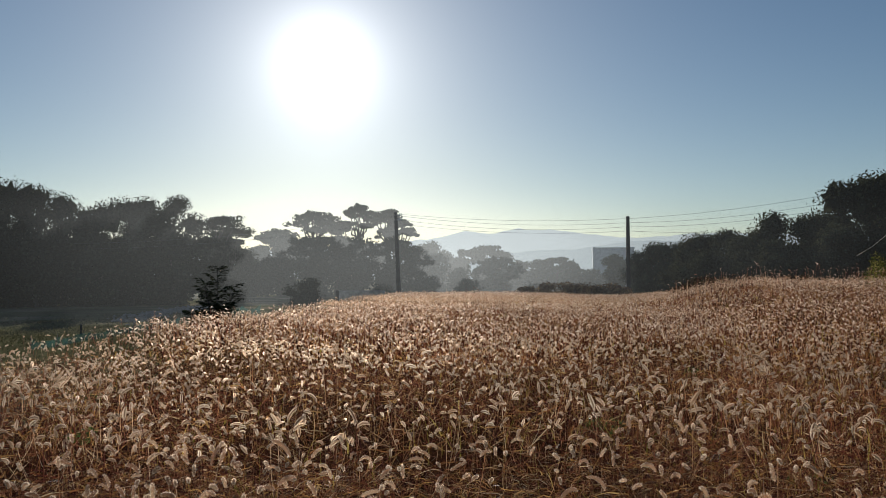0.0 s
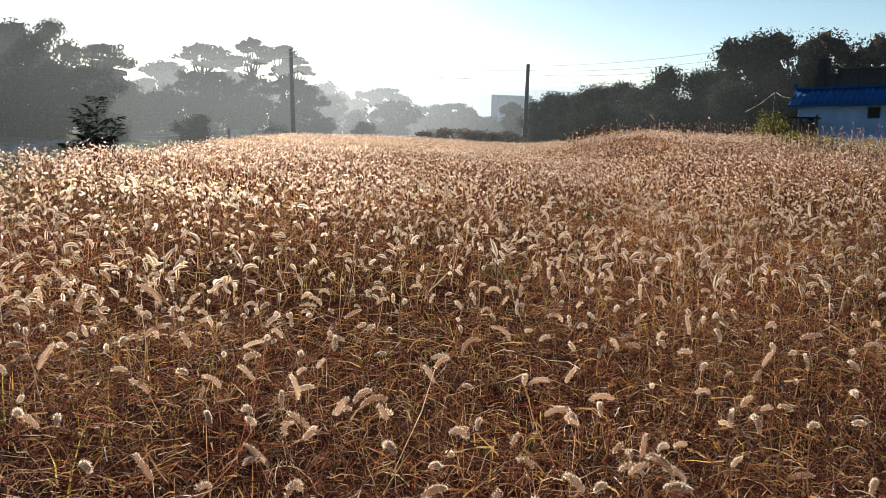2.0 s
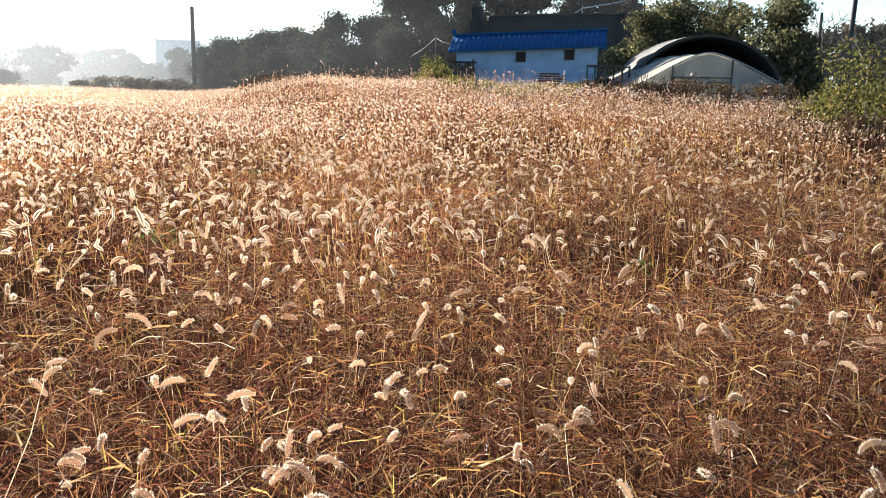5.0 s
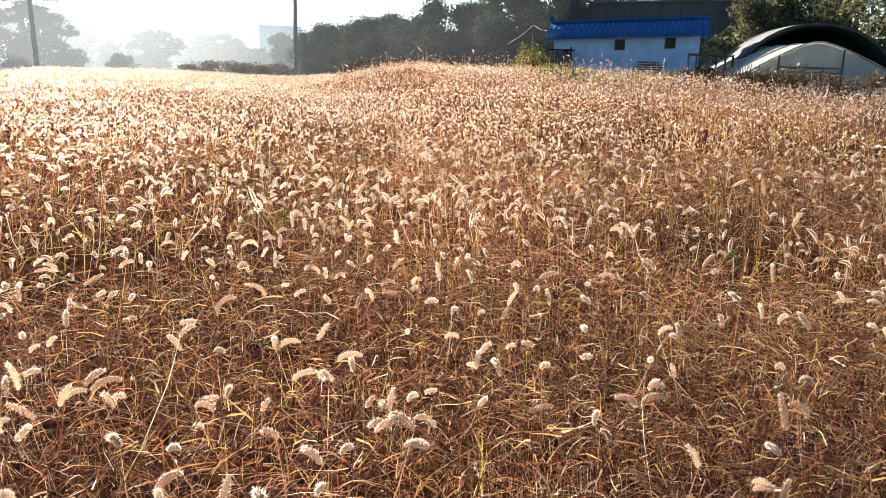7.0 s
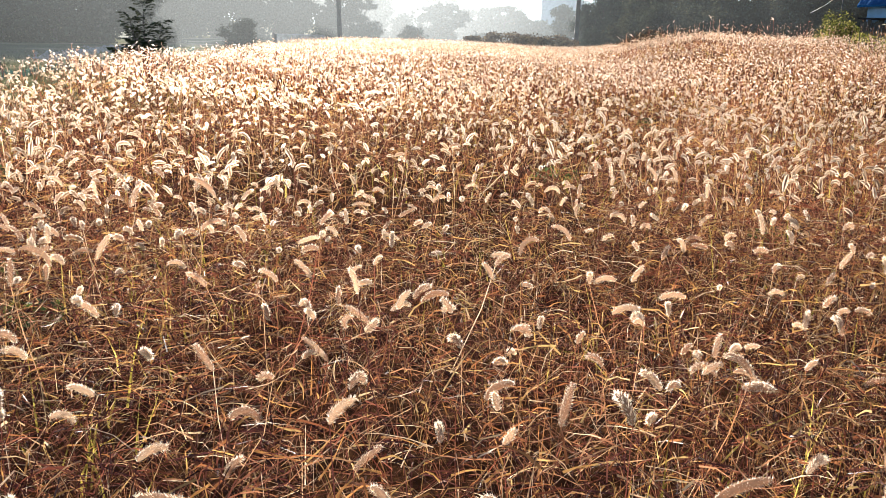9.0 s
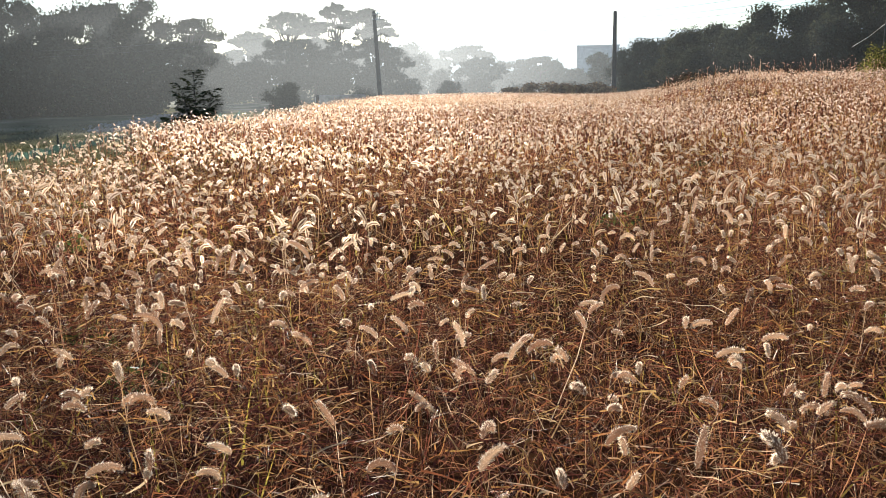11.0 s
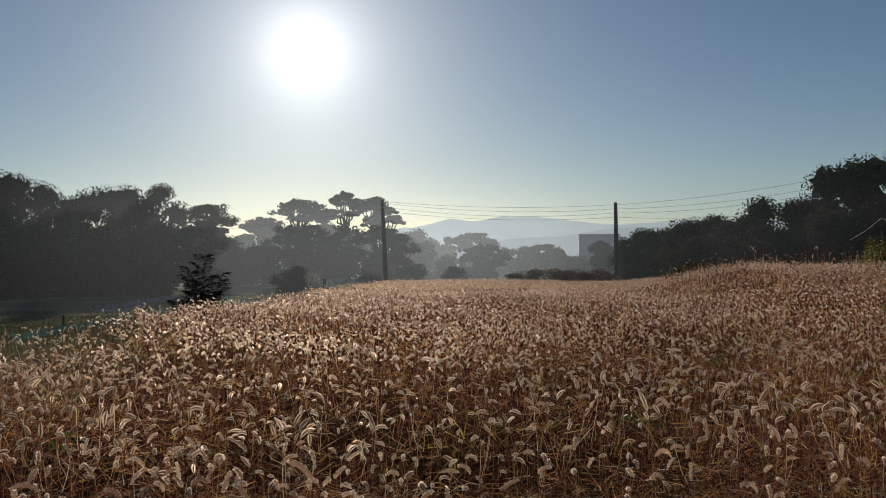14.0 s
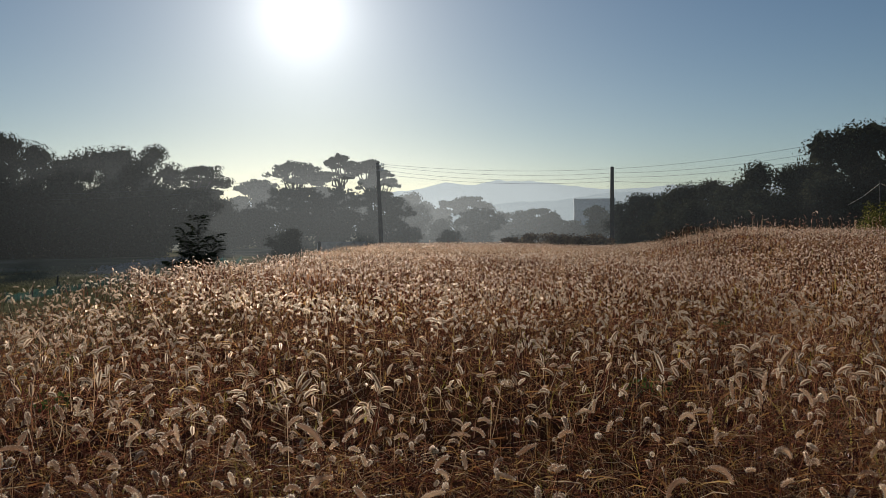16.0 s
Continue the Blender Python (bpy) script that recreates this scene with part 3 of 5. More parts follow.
for i, (turn, far, top, width, mat) in enumerate([(-13.6, 92, 1.9, 5, M_PINE), (-14.6, 88, 2.4, 5, M_PINE), (-15.6, 86, 2.4, 5.5, M_PINE), (-16.4, 78, 2.5, 6, M_RIGHTLEAF), (-17.5, 74, 3.0, 6, M_RIGHTLEAF),
                                                  (-18.7, 70, 3.2, 6, M_RIGHTLEAF), (-20.0, 66, 3.0, 6, M_RIGHTLEAF), (-21.6, 64, 4.3, 5.5, M_RIGHTLEAF), (-23.2, 62, 4.0, 6, M_RIGHTLEAF),
                                                  (-24.6, 62, 4.2, 6, M_RIGHTLEAF), (-26.0, 60, 6.1, 6, M_RIGHTLEAF), (-28.2, 60, 6.5, 8, M_RIGHTLEAF), (-31, 60, 6.6, 8, M_AUTUMN), (-34, 60, 6.4, 9, M_AUTUMN),
                                                  (-37, 60, 6.3, 9, M_AUTUMN), (-40, 62, 6.0, 9, M_AUTUMN), (-29.5, 56, 4.4, 7, M_RIGHTLEAF), (-26.2, 56, 3.4, 7, M_RIGHTLEAF), (-22, 58, 2.6, 8, M_RIGHTLEAF), (-18, 66, 1.9, 8, M_RIGHTLEAF)]):
    broad_tree(turn, far, top, width, mat, "broadleaf tree on the wooded slope behind the house" if turn < -25.5 else "shrubby tree along the hedge past the field", 240 + i, 6600, 0.105, 0.0, "slope_tree", "trees on the wooded slope")


# ---- utility poles and wires ----
def utility_pole(x, y, base, top, lean, arms, label):
    ob = thing("utility_pole", (x, y, base), 0, label, "pole", "utility poles")
    h = top - base
    part("shaft", mesh_of("shaft", *tube([(0, 0, -0.3), (lean * 0.5, 0, h / 2), (lean, 0, h)], (0.205, 0.18, 0.145), 14), M_POLE, True), None, ob)
    part("cap", mesh_of("cap", *tube([(lean, 0, h), (lean, 0, h + 0.06)], (0.155, 0.11), 14), M_POLE), None, ob)
    for k in range(arms):
        z = h - 0.18 - 0.42 * k
        xx = lean * z / h
        part("crossarm", box(xx - 0.16, xx + 0.52, -0.14, -0.07, z - 0.04, z + 0.04, 0.01), M_STEEL, ob)
        for dx in (0.3, 0.48):
            part("insulator", mesh_of("insulator", *tube([(xx + dx, -0.1, z + 0.04), (xx + dx, -0.1, z + 0.10), (xx + dx, -0.1, z + 0.17)], (0.035, 0.055, 0.03), 8), M_FARWALL, True), None, ob)
    return ob


P1, P2 = bearing(3.05, 72.0), bearing(-12.55, 71.7)
utility_pole(*P1, float(ground_z(*P1)), 7.12, -0.30, 2, "dark weathered utility pole leaning at the field's edge")
utility_pole(*P2, float(ground_z(*P2)), 6.58, 0.0, 0, "plain dark utility pole standing in the field's edge")
for k, (turn, far, top) in enumerate([(-4.2, 150, 0.75), (-8.6, 150, 0.9), (-8.9, 190, 1.3)]):
    x, y = bearing(turn, far)
    z = float(ground_z(x, y))
    ob = thing("far_pole", (x, y, z), 0, "thin pole far off in the mist", "pole", "far poles")
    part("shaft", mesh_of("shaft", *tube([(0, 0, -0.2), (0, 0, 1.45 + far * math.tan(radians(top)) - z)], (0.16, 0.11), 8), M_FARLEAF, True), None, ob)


def wire(a, b, sag, label):
    pts = [tuple(Vector(a).lerp(Vector(b), i / 20) - Vector((0, 0, 4 * sag * (i / 20) * (1 - i / 20)))) for i in range(21)]
    ob = part("overhead_wire", mesh_of("overhead_wire", *tube(pts, [0.010] * 21, 5), M_WIRE, True), None)
    tagged(ob, label, "wire", "overhead wires")


NEXT = bearing(-27.5, 66)
LEFTEND = bearing(24, 80)
for k, (z1, z2, z3, s) in enumerate([(7.0, 6.45, 7.9, 0.35), (6.85, 6.1, 7.3, 0.45), (6.5, 5.75, 6.9, 0.5), (6.15, 5.4, 5.6, 0.45)]):
    wire((P1[0] + 0.2, P1[1] - 0.1, z1), (P2[0] - 0.1, P2[1] - 0.1, z2), s, "thin overhead wire between the field's poles")
    wire((P2[0] + 0.1, P2[1] - 0.1, z2), (*NEXT, z3), s, "thin overhead wire running up to the wooded slope")
for z1, z3 in ((6.9, 4.6), (6.4, 4.1)):
    wire((P1[0] - 0.3, P1[1], z1), (*LEFTEND, z3), 0.5, "thin overhead wire running into the wood")

# ---- morning mist lying in layers before the wood and the valley ----
def mist_layer(stops, top, mat, label):
    turns = np.linspace(stops[0][0], stops[-1][0], 400)
    far = np.interp(-turns, [-t for t, _ in stops], [d for _, d in stops])
    x, y = -np.sin(np.radians(turns)) * far, np.cos(np.radians(turns)) * far
    rows = [np.stack([x, y, ground_z(x, y) + 0.05], 1)] + [np.stack([x, y, 0 * x + z], 1) for z in (top * 0.5, top)]
    k, tris = np.arange(399), []
    for j in (0, 1):
        a, b = 400 * j + k, 400 * (j + 1) + k
        tris += [np.stack([a, a + 1, b + 1], 1), np.stack([a, b + 1, b], 1)]
    tagged(part("mist_veil", mesh_of("mist_veil", np.concatenate(rows), np.concatenate(tris), mat, True), None), label, "mist", kind="stuff")


REST = [(-30, 49), (-42, 50), (-47, 56), (-80, 58)]
for k in (0, 1):
    mist_layer([(78, 40 + 7 * k), (-11, 40 + 7 * k), (-24, 46 + 3 * k)] + [(t, d + 1.5 * k) for t, d in REST], 10.5, M_MIST, "thin morning mist lying before the wood")
    mist_layer([(78, 74 + 2 * k), (-12.7, 75 + 2 * k), (-18, 55 + 2 * k), (-24, 52 + 2 * k)] + [(t, d + 3 + 1.5 * k) for t, d in REST], 10.5, M_MIST, "thin morning mist lying before the wood")
for far in (104, 131):
    mist_layer([(70, far), (-70, far)], 16, M_FARMIST, "pale mist filling the valley beyond the field")

# ---- pale raised bed beyond the field ----
sx, sy = bearing(7.4, 98)
bed = part("raised_bed", box(0, 5.6, 0, 2.2, -1.3, 0.02, 0.12), M_STONE)
bed.matrix_world = pose(sx, sy, 0, 0, 0, -4)
tagged(bed, "low raised bed under pale film beyond the field", "garden bed")

# ---- far flat-roofed building ----
fx, fy = bearing(-11.6, 200)
hall = thing("flat_roofed_building", (fx, fy, -1.0), radians(-8), "pale concrete building with a flat roof, dim in mist", "building")
part("wall", box(-4.6, 4.6, 0, 12, 0, 9.3, 0.05), M_FARWALL, hall)
part("parapet", box(-4.75, 4.75, -0.15, 12.15, 9.3, 9.6, 0.03), M_FARWALL, hall)
part("corner_pillar", box(-4.95, -4.5, -0.3, 0.3, 0, 9.7, 0.03), M_FARWALL, hall, "paler corner pillar")


# ---- house ----
HL, HR = Vector((*bearing(-29.7, 33.35), 0.0)), Vector((*bearing(-38.95, 33.0), 0.0))
house_len = (HR - HL).length
h_turn = math.atan2(HR.y - HL.y, HR.x - HL.x)
HZ = 0.25
HOUSE_SKEW = math.tan(math.atan2(math.cos(radians(39.3)), math.sin(radians(39.3))) - (h_turn + math.pi / 2)) * -1
house = thing("house", (HL.x, HL.y, HZ), h_turn, "low pale blue house with a blue metal roof behind the field", "house")
# in the house's own axes: x along the wall facing the field, -y towards the field... the wall stands at y = 0
EAVE, RIDGE, DEEP = 2.52, 3.12, 2.4


def wall_with_openings(length, height, thick, holes):
    bm = bmesh.new()
    xs = sorted({0.0, length, *[h[0] for h in holes], *[h[1] for h in holes]})
    zs = sorted({-0.4, height, *[h[2] for h in holes], *[h[3] for h in holes]})
    for x0, x1 in zip(xs, xs[1:]):
        for z0, z1 in zip(zs, zs[1:]):
            if not any(h[0] <= x0 and x1 <= h[1] and h[2] <= z0 and z1 <= h[3] for h in holes):
                box(x0, x1, 0, thick, z0, z1, 0, bm)
    bmesh.ops.remove_doubles(bm, verts=bm.verts[:], dist=0.001)
    inner = [f for f in bm.faces if len([g for g in bm.faces if g is not f and (g.calc_center_median() - f.calc_center_median()).length < 1e-4])]
    bmesh.ops.delete(bm, geom=inner, context="FACES")
    return bm


def along(turn):
    """How far along the house wall a compass turn meets it."""
    a = radians(turn)
    d = Vector((-math.sin(a), math.cos(a)))
    u = Vector((math.cos(h_turn), math.sin(h_turn)))
    return (HL.x * d.y - HL.y * d.x) / (u.y * d.x - u.x * d.y)


w1, w2, w3 = along(-33.95), along(-37.12), along(-30.5)
HOLES = [(w1 - 0.17, w1 + 0.17, 1.98, 2.32), (w2 - 0.17, w2 + 0.17, 2.0, 2.34), (w3 - 0.08, w3 + 0.08, 1.78, 1.98)]
part("front_wall", wall_with_openings(house_len, EAVE, 0.16, HOLES), M_WALL, house)
part("back_wall", box(0, house_len, DEEP - 0.16, DEEP, -0.4, EAVE), M_WALL, house)


def gable(x0, x1):
    bm = bmesh.new()
    vs = [bm.verts.new((x, y, z)) for x in (x0, x1) for y, z in ((0.163, -0.4), (DEEP - 0.163, -0.4), (DEEP - 0.163, EAVE), (DEEP / 2, RIDGE - 0.1), (0.163, EAVE))]
    bm.faces.new(vs[:5])
    bm.faces.new(vs[5:][::-1])
    for i in range(5):
        j = (i + 1) % 5
        bm.faces.new((vs[i], vs[5 + i], vs[5 + j], vs[j]))
    bmesh.ops.recalc_face_normals(bm, faces=bm.faces[:])
    return bm


part("gable_wall", gable(0, 0.16), M_WALL, house)
# dark sheeting is invented for this end, so it doesn't show pale blue
part("gable_wall", gable(house_len - 0.16, house_len), M_DARKWALL, house, "gable end with added dark sheeting")


def roof_sheet(front):
    """Ribbed metal sheet from eave to ridge."""
    y0, y1 = (-0.28, DEEP / 2) if front else (DEEP + 0.28, DEEP / 2)
    n = 150
    xs = np.linspace(-0.3, house_len + 0.3, n)
    lift = np.where(np.arange(n) % 5 < 2, 0.022, 0.0)
    z0, z1 = EAVE - 0.06, RIDGE
    rows = []
    for dz in (0.0, -0.03):
        for y, z in ((y0, z0), ((y0 + y1) / 2, (z0 + z1) / 2), (y1, z1)):
            rows.append(np.stack([xs, 0 * xs + y, z + lift + dz], 1))
    k, tris = np.arange(n - 1), []
    for a, b in ((0, 1), (1, 2), (3, 4), (4, 5), (0, 3), (2, 5)):
        p, q = a * n + k, b * n + k
        tris += [np.stack([p, p + 1, q + 1], 1), np.stack([p, q + 1, q], 1)]
    return mesh_of("roof_sheet", np.concatenate(rows), np.concatenate(tris), M_BLUEROOF)


roof = part("roof", roof_sheet(True), None, house, "blue ribbed metal roof sheet")
part("roof", roof_sheet(False), None, house)
part("ridge_cap", box(-0.34, house_len + 0.34, DEEP / 2 - 0.09, DEEP / 2 + 0.09, RIDGE - 0.03, RIDGE + 0.05, 0.01), M_BLUEROOF, house)
part("ridge_end", box(-0.40, -0.28, DEEP / 2 - 0.1, DEEP / 2 + 0.1, RIDGE + 0.02, RIDGE + 0.22, 0.02), M_BLUEROOF, house)
part("verge_trim", box(house_len + 0.30, house_len + 0.36, -0.3, 0.0, EAVE - 0.1, EAVE + 0.02, 0.01), M_BLUEROOF, house)
part("fascia", box(-0.3, house_len + 0.3, -0.31, -0.285, EAVE - 0.11, EAVE - 0.04), M_BLUEROOF, house)
for x0, x1, z0, z1 in HOLES:
    win = part("window", box(x0, x1, 0.10, 0.115, z0, z1), M_PANE, house)
    for a, b, c, d in ((x0 - 0.03, x1 + 0.03, z1, z1 + 0.03), (x0 - 0.03, x1 + 0.03, z0 - 0.03, z0), (x0 - 0.03, x0, z0, z1), (x1, x1 + 0.03, z0, z1)):
        part("window_frame", box(a, b, -0.015, 0.06, c, d), M_OLDWOOD, win)
# the house stands askew: its ends run straight back from the lane, and its floor follows the slope
askew = Matrix(((1, HOUSE_SKEW, 0, 0), (0, 1, 0, 0), (0.048, 0, 1, -0.19), (0, 0, 0, 1)))
for child in house.children_recursive:
    child.data.transform(askew)


# ---- foxtail field ----
def in_field(x, y):
    far, turn = np.hypot(x, y), np.degrees(np.arctan2(-x, y))
    edge = -3.78 + 0.22 * np.sin(y * 0.8) + 0.18 * np.sin(y * 2.1 + 1) - 0.2 * np.clip((y - 12) / 8, 0, 1)
    limit = np.interp(turn, [-180, -62, -56, -51, -43, -30, -19, -16, -14, 0, 10, 180], [9, 9, 15, 24, 25.5, 31, 38, 48, 74, 74, 74, 74])
    return (x > edge) & (far < limit) & (y > -6)


def scatter(rng, r0, r1, density, turn0=45, turn1=-70):
    """Places in the field between two distances, evenly over the area but thinner in weak patches."""
    area = math.pi * (r1 * r1 - r0 * r0) * (turn0 - turn1) / 360
    n = int(area * density)
    r = np.sqrt(rng.uniform(r0 * r0, r1 * r1, n))
    a = np.radians(rng.uniform(turn1, turn0, n))
    x, y = -np.sin(a) * r, np.cos(a) * r
    patch = 0.5 + 0.5 * np.sin(x * 1.7 + 1.9 * np.sin(y * 1.1)) * np.cos(y * 1.5 + 1.3 * np.sin(x * 0.8))
    keep = in_field(x, y) & (rng.uniform(0, 1, n) < np.clip(0.38 + 0.72 * patch, 0, 1))
    return x[keep], y[keep]


def stand_height(x, y):
    return 0.80 + 0.06 * np.sin(x * 0.6 + 0.7) * np.sin(y * 0.45) + 0.04 * np.sin(x * 2.3 + y * 1.7)


def head_lines(rng, x, y, scale, rings):
    """Centre lines of nodding spikes: places, and the two directions across them, ring by ring."""
    n = len(x)
    tall = stand_height(x, y) + rng.normal(0, 0.05, n) + 0.10 * rng.uniform(0, 1, n) ** 4
    long = scale * rng.uniform(0.028, 0.066, n) * np.where(rng.uniform(size=n) < 0.10, 1.6, 1.0)
    way = rng.uniform(0, 2 * math.pi, n)
    t0 = np.abs(rng.normal(0.5, 0.4, n))
    bend = np.abs(rng.normal(1.3, 0.7, n))
    base = np.stack([x, y, ground_z(x, y) + tall], 1)
    s = np.linspace(0, 1, rings)
    angle = t0[:, None] + bend[:, None] * s
    side = np.stack([np.cos(way), np.sin(way), 0 * way], 1)
    up = np.array([0, 0, 1.0])
    d = np.sin(angle)[..., None] * side[:, None] + np.cos(angle)[..., None] * up
    pts = base[:, None] + np.concatenate([np.zeros((n, 1, 3)), np.cumsum((d[:, 1:] + d[:, :-1]) / 2, 1)], 1) * (long / (rings - 1))[:, None, None]
    a = np.cross(side, up)[:, None] + 0 * d
    b = np.cross(d, a)
    return pts, a, b, d, long


def ribbon_faces(count, rings):
    one = np.concatenate([[(2 * i, 2 * i + 1, 2 * i + 3), (2 * i, 2 * i + 3, 2 * i + 2)] for i in range(rings - 1)])
    return (np.arange(count)[:, None, None] * 2 * rings + one).reshape(-1, 3)


def spikes(rng, x, y, scale, rings, sides, fat, core, bristles, hair, hair_wide):
    """Nodding seed spikes: a dense dark core inside a pale fringe of bristles. Returns core, fringe, hairs and centre lines."""
    pts, a, b, d, long = head_lines(rng, x, y, scale, rings)
    n = len(x)
    s = np.linspace(0, 1, rings)
    shape = np.clip(np.sin(np.pi * (0.10 + 0.82 * s)), 0.05, 1) ** 0.6
    shape[0] *= 0.5
    shape[-1] *= 0.45
    rad = fat * (0.6 + 0.4 * long / (0.06 * scale))[:, None] * shape
    fringe = None
    if sides:
        w = np.arange(sides) * 2 * math.pi / sides
        ring = a[:, :, None] * np.cos(w)[:, None] + b[:, :, None] * np.sin(w)[:, None]
        verts = (pts[:, :, None] + core * rad[:, :, None, None] * ring).reshape(-1, 3)
        k = np.arange(sides)
        q = (k + 1) % sides
        one = []
        for i in range(rings - 1):
            lo, hi = i * sides, (i + 1) * sides
            one += [np.stack([lo + k, lo + q, hi + q], 1), np.stack([lo + k, hi + q, hi + k], 1)]
        one = np.concatenate(one)
        body = (verts, (np.arange(n)[:, None, None] * rings * sides + one).reshape(-1, 3))
    else:
        body = (np.stack([pts - a * (core * rad)[..., None], pts + a * (core * rad)[..., None]], 2).reshape(-1, 3), ribbon_faces(n, rings))
    if bristles < 100:
        # farther off the bristles are a fluffy vane, thin enough for the sun to shine through
        spin = rng.uniform(0, math.pi, n)[:, None, None]
        vanes = [a * np.cos(spin) + b * np.sin(spin)]
        if bristles:
            vanes.append(b * np.cos(spin) - a * np.sin(spin))
        v = [np.stack([pts - across * rad[..., None], pts + across * rad[..., None]], 2).reshape(-1, 3) for across in vanes]
        fringe = (np.concatenate(v), ribbon_faces(n * len(vanes), rings))
        if not bristles:
            return body, fringe, None, pts
    at = rng.uniform(0, rings - 1.001, (n, bristles))
    i = at.astype(int)
    f = (at - i)[..., None]
    row = np.arange(n)[:, None]
    c = pts[row, i] * (1 - f) + pts[row, i + 1] * f
    r = (rad[row, i] * (1 - f[..., 0]) + rad[row, i + 1] * f[..., 0])[..., None]
    ww = rng.uniform(0, 2 * math.pi, (n, bristles, 1))
    out = a[row, i] * np.cos(ww) + b[row, i] * np.sin(ww)
    fwd = d[row, i]
    tip_way = out * rng.uniform(0.7, 1.0, (n, bristles, 1)) + fwd * rng.uniform(0.3, 0.65, (n, bristles, 1))
    across = np.cross(tip_way, out + 0.3 * rng.normal(size=out.shape))
    across /= np.linalg.norm(across, axis=-1, keepdims=True) + 1e-9
    root = c + out * r * core * 0.8
    h = hair * rng.uniform(0.6, 1.2, (n, bristles, 1))
    hv = np.stack([root - across * hair_wide, root + across * hair_wide, root + tip_way * h], 2).reshape(-1, 3)
    return body, fringe, (hv, np.arange(len(hv)).reshape(-1, 3)), pts


def ribbons(rng, x, y, z0, z1, lean, bend, wide, segs, way=None):
    """Thin tapering blades from height z0 to z1 above ground, leaning and arching."""
    n = len(x)
    way = rng.uniform(0, 2 * math.pi, n) if way is None else way
    side = np.stack([np.cos(way), np.sin(way), 0 * way], 1)
    turn = rng.uniform(0, math.pi, n)
    flat = np.stack([np.cos(turn), np.sin(turn), 0 * turn], 1)
    s = np.linspace(0, 1, segs + 1)
    g = ground_z(x, y)
    pts = np.stack([x, y, g], 1)[:, None] + side[:, None] * (lean[:, None] * s + bend[:, None] * s**2)[..., None]
    pts[..., 2] += z0[:, None] + (z1 - z0)[:, None] * s - 0.35 * np.abs(bend)[:, None] * s**3
    half = wide[:, None] * (1 - 0.85 * s)
    v = np.stack([pts - flat[:, None] * half[..., None], pts + flat[:, None] * half[..., None]], 2).reshape(-1, 3)
    one = []
    for i in range(segs):
        p = 2 * i
        one += [(p, p + 1, p + 3), (p, p + 3, p + 2)]
    tris = (np.arange(n)[:, None, None] * 2 * (segs + 1) + np.array(one)).reshape(-1, 3)
    return v, tris


def stacked(pieces):
    verts, tris, n = [], [], 0
    for v, t in pieces:
        verts.append(v)
        tris.append(t + n)
        n += len(v)
    return np.concatenate(verts), np.concatenate(tris)


near_bodies, bodies, hairs, middle, fluff, crest, straws, dry, green = [], [], [], [], [], [], [], [], []
rng = np.random.default_rng(21)
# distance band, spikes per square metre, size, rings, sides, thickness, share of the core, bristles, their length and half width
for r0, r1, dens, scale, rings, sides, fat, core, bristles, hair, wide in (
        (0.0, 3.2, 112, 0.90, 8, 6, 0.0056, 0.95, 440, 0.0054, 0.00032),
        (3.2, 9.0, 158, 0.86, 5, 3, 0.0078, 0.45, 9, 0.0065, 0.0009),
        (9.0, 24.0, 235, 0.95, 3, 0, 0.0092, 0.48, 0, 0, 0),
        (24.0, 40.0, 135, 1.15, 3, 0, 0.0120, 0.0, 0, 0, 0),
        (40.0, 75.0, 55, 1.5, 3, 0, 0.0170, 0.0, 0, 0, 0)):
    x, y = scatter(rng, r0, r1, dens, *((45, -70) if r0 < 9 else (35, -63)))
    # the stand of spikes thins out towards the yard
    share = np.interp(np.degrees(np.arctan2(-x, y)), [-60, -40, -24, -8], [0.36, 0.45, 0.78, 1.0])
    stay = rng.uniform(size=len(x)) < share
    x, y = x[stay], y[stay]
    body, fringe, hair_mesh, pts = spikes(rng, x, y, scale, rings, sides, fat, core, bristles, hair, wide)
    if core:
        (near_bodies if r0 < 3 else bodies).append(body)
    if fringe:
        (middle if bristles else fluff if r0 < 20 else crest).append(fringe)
    if bristles:
        hairs.append(hair_mesh)
    # each spike's own stalk, from the ground to its foot
    foot = pts[:, 0]
    n = len(foot)
    thick = 0.0009 if r0 < 3 else 0.0013 if r0 < 9 else 0.0018
    if r0 < 9:
        off = rng.normal(0, 0.07, (n, 2))
        mid = np.stack([foot[:, 0] - 0.3 * off[:, 0], foot[:, 1] - 0.3 * off[:, 1], foot[:, 2] - 0.09], 1)
        root = np.stack([foot[:, 0] - off[:, 0], foot[:, 1] - off[:, 1], foot[:, 2] - rng.uniform(0.14, 0.24, n)], 1)
        turn = rng.uniform(0, math.pi, n)
        flat = np.stack([np.cos(turn), np.sin(turn), 0 * turn], 1) * thick
        v = np.stack([root - flat, root + flat, mid - flat, mid + flat, foot - flat * 0.7, foot + flat * 0.7], 1).reshape(-1, 3)
        t = (6 * np.arange(n)[:, None, None] + np.array([(0, 1, 3), (0, 3, 2), (2, 3, 5), (2, 5, 4)])).reshape(-1, 3)
        straws.append((v, t))
    elif r0 < 20:
        root = foot - np.stack([rng.normal(0, 0.02, n), rng.normal(0, 0.02, n), rng.uniform(0.08, 0.15, n)], 1)
        flat = np.array([thick, 0, 0])
        v = np.stack([root - flat, root + flat, foot + flat * 0.7, foot - flat * 0.7], 1).reshape(-1, 3)
        straws.append((v, (4 * np.arange(n)[:, None, None] + np.array([(0, 1, 2), (0, 2, 3)])).reshape(-1, 3)))
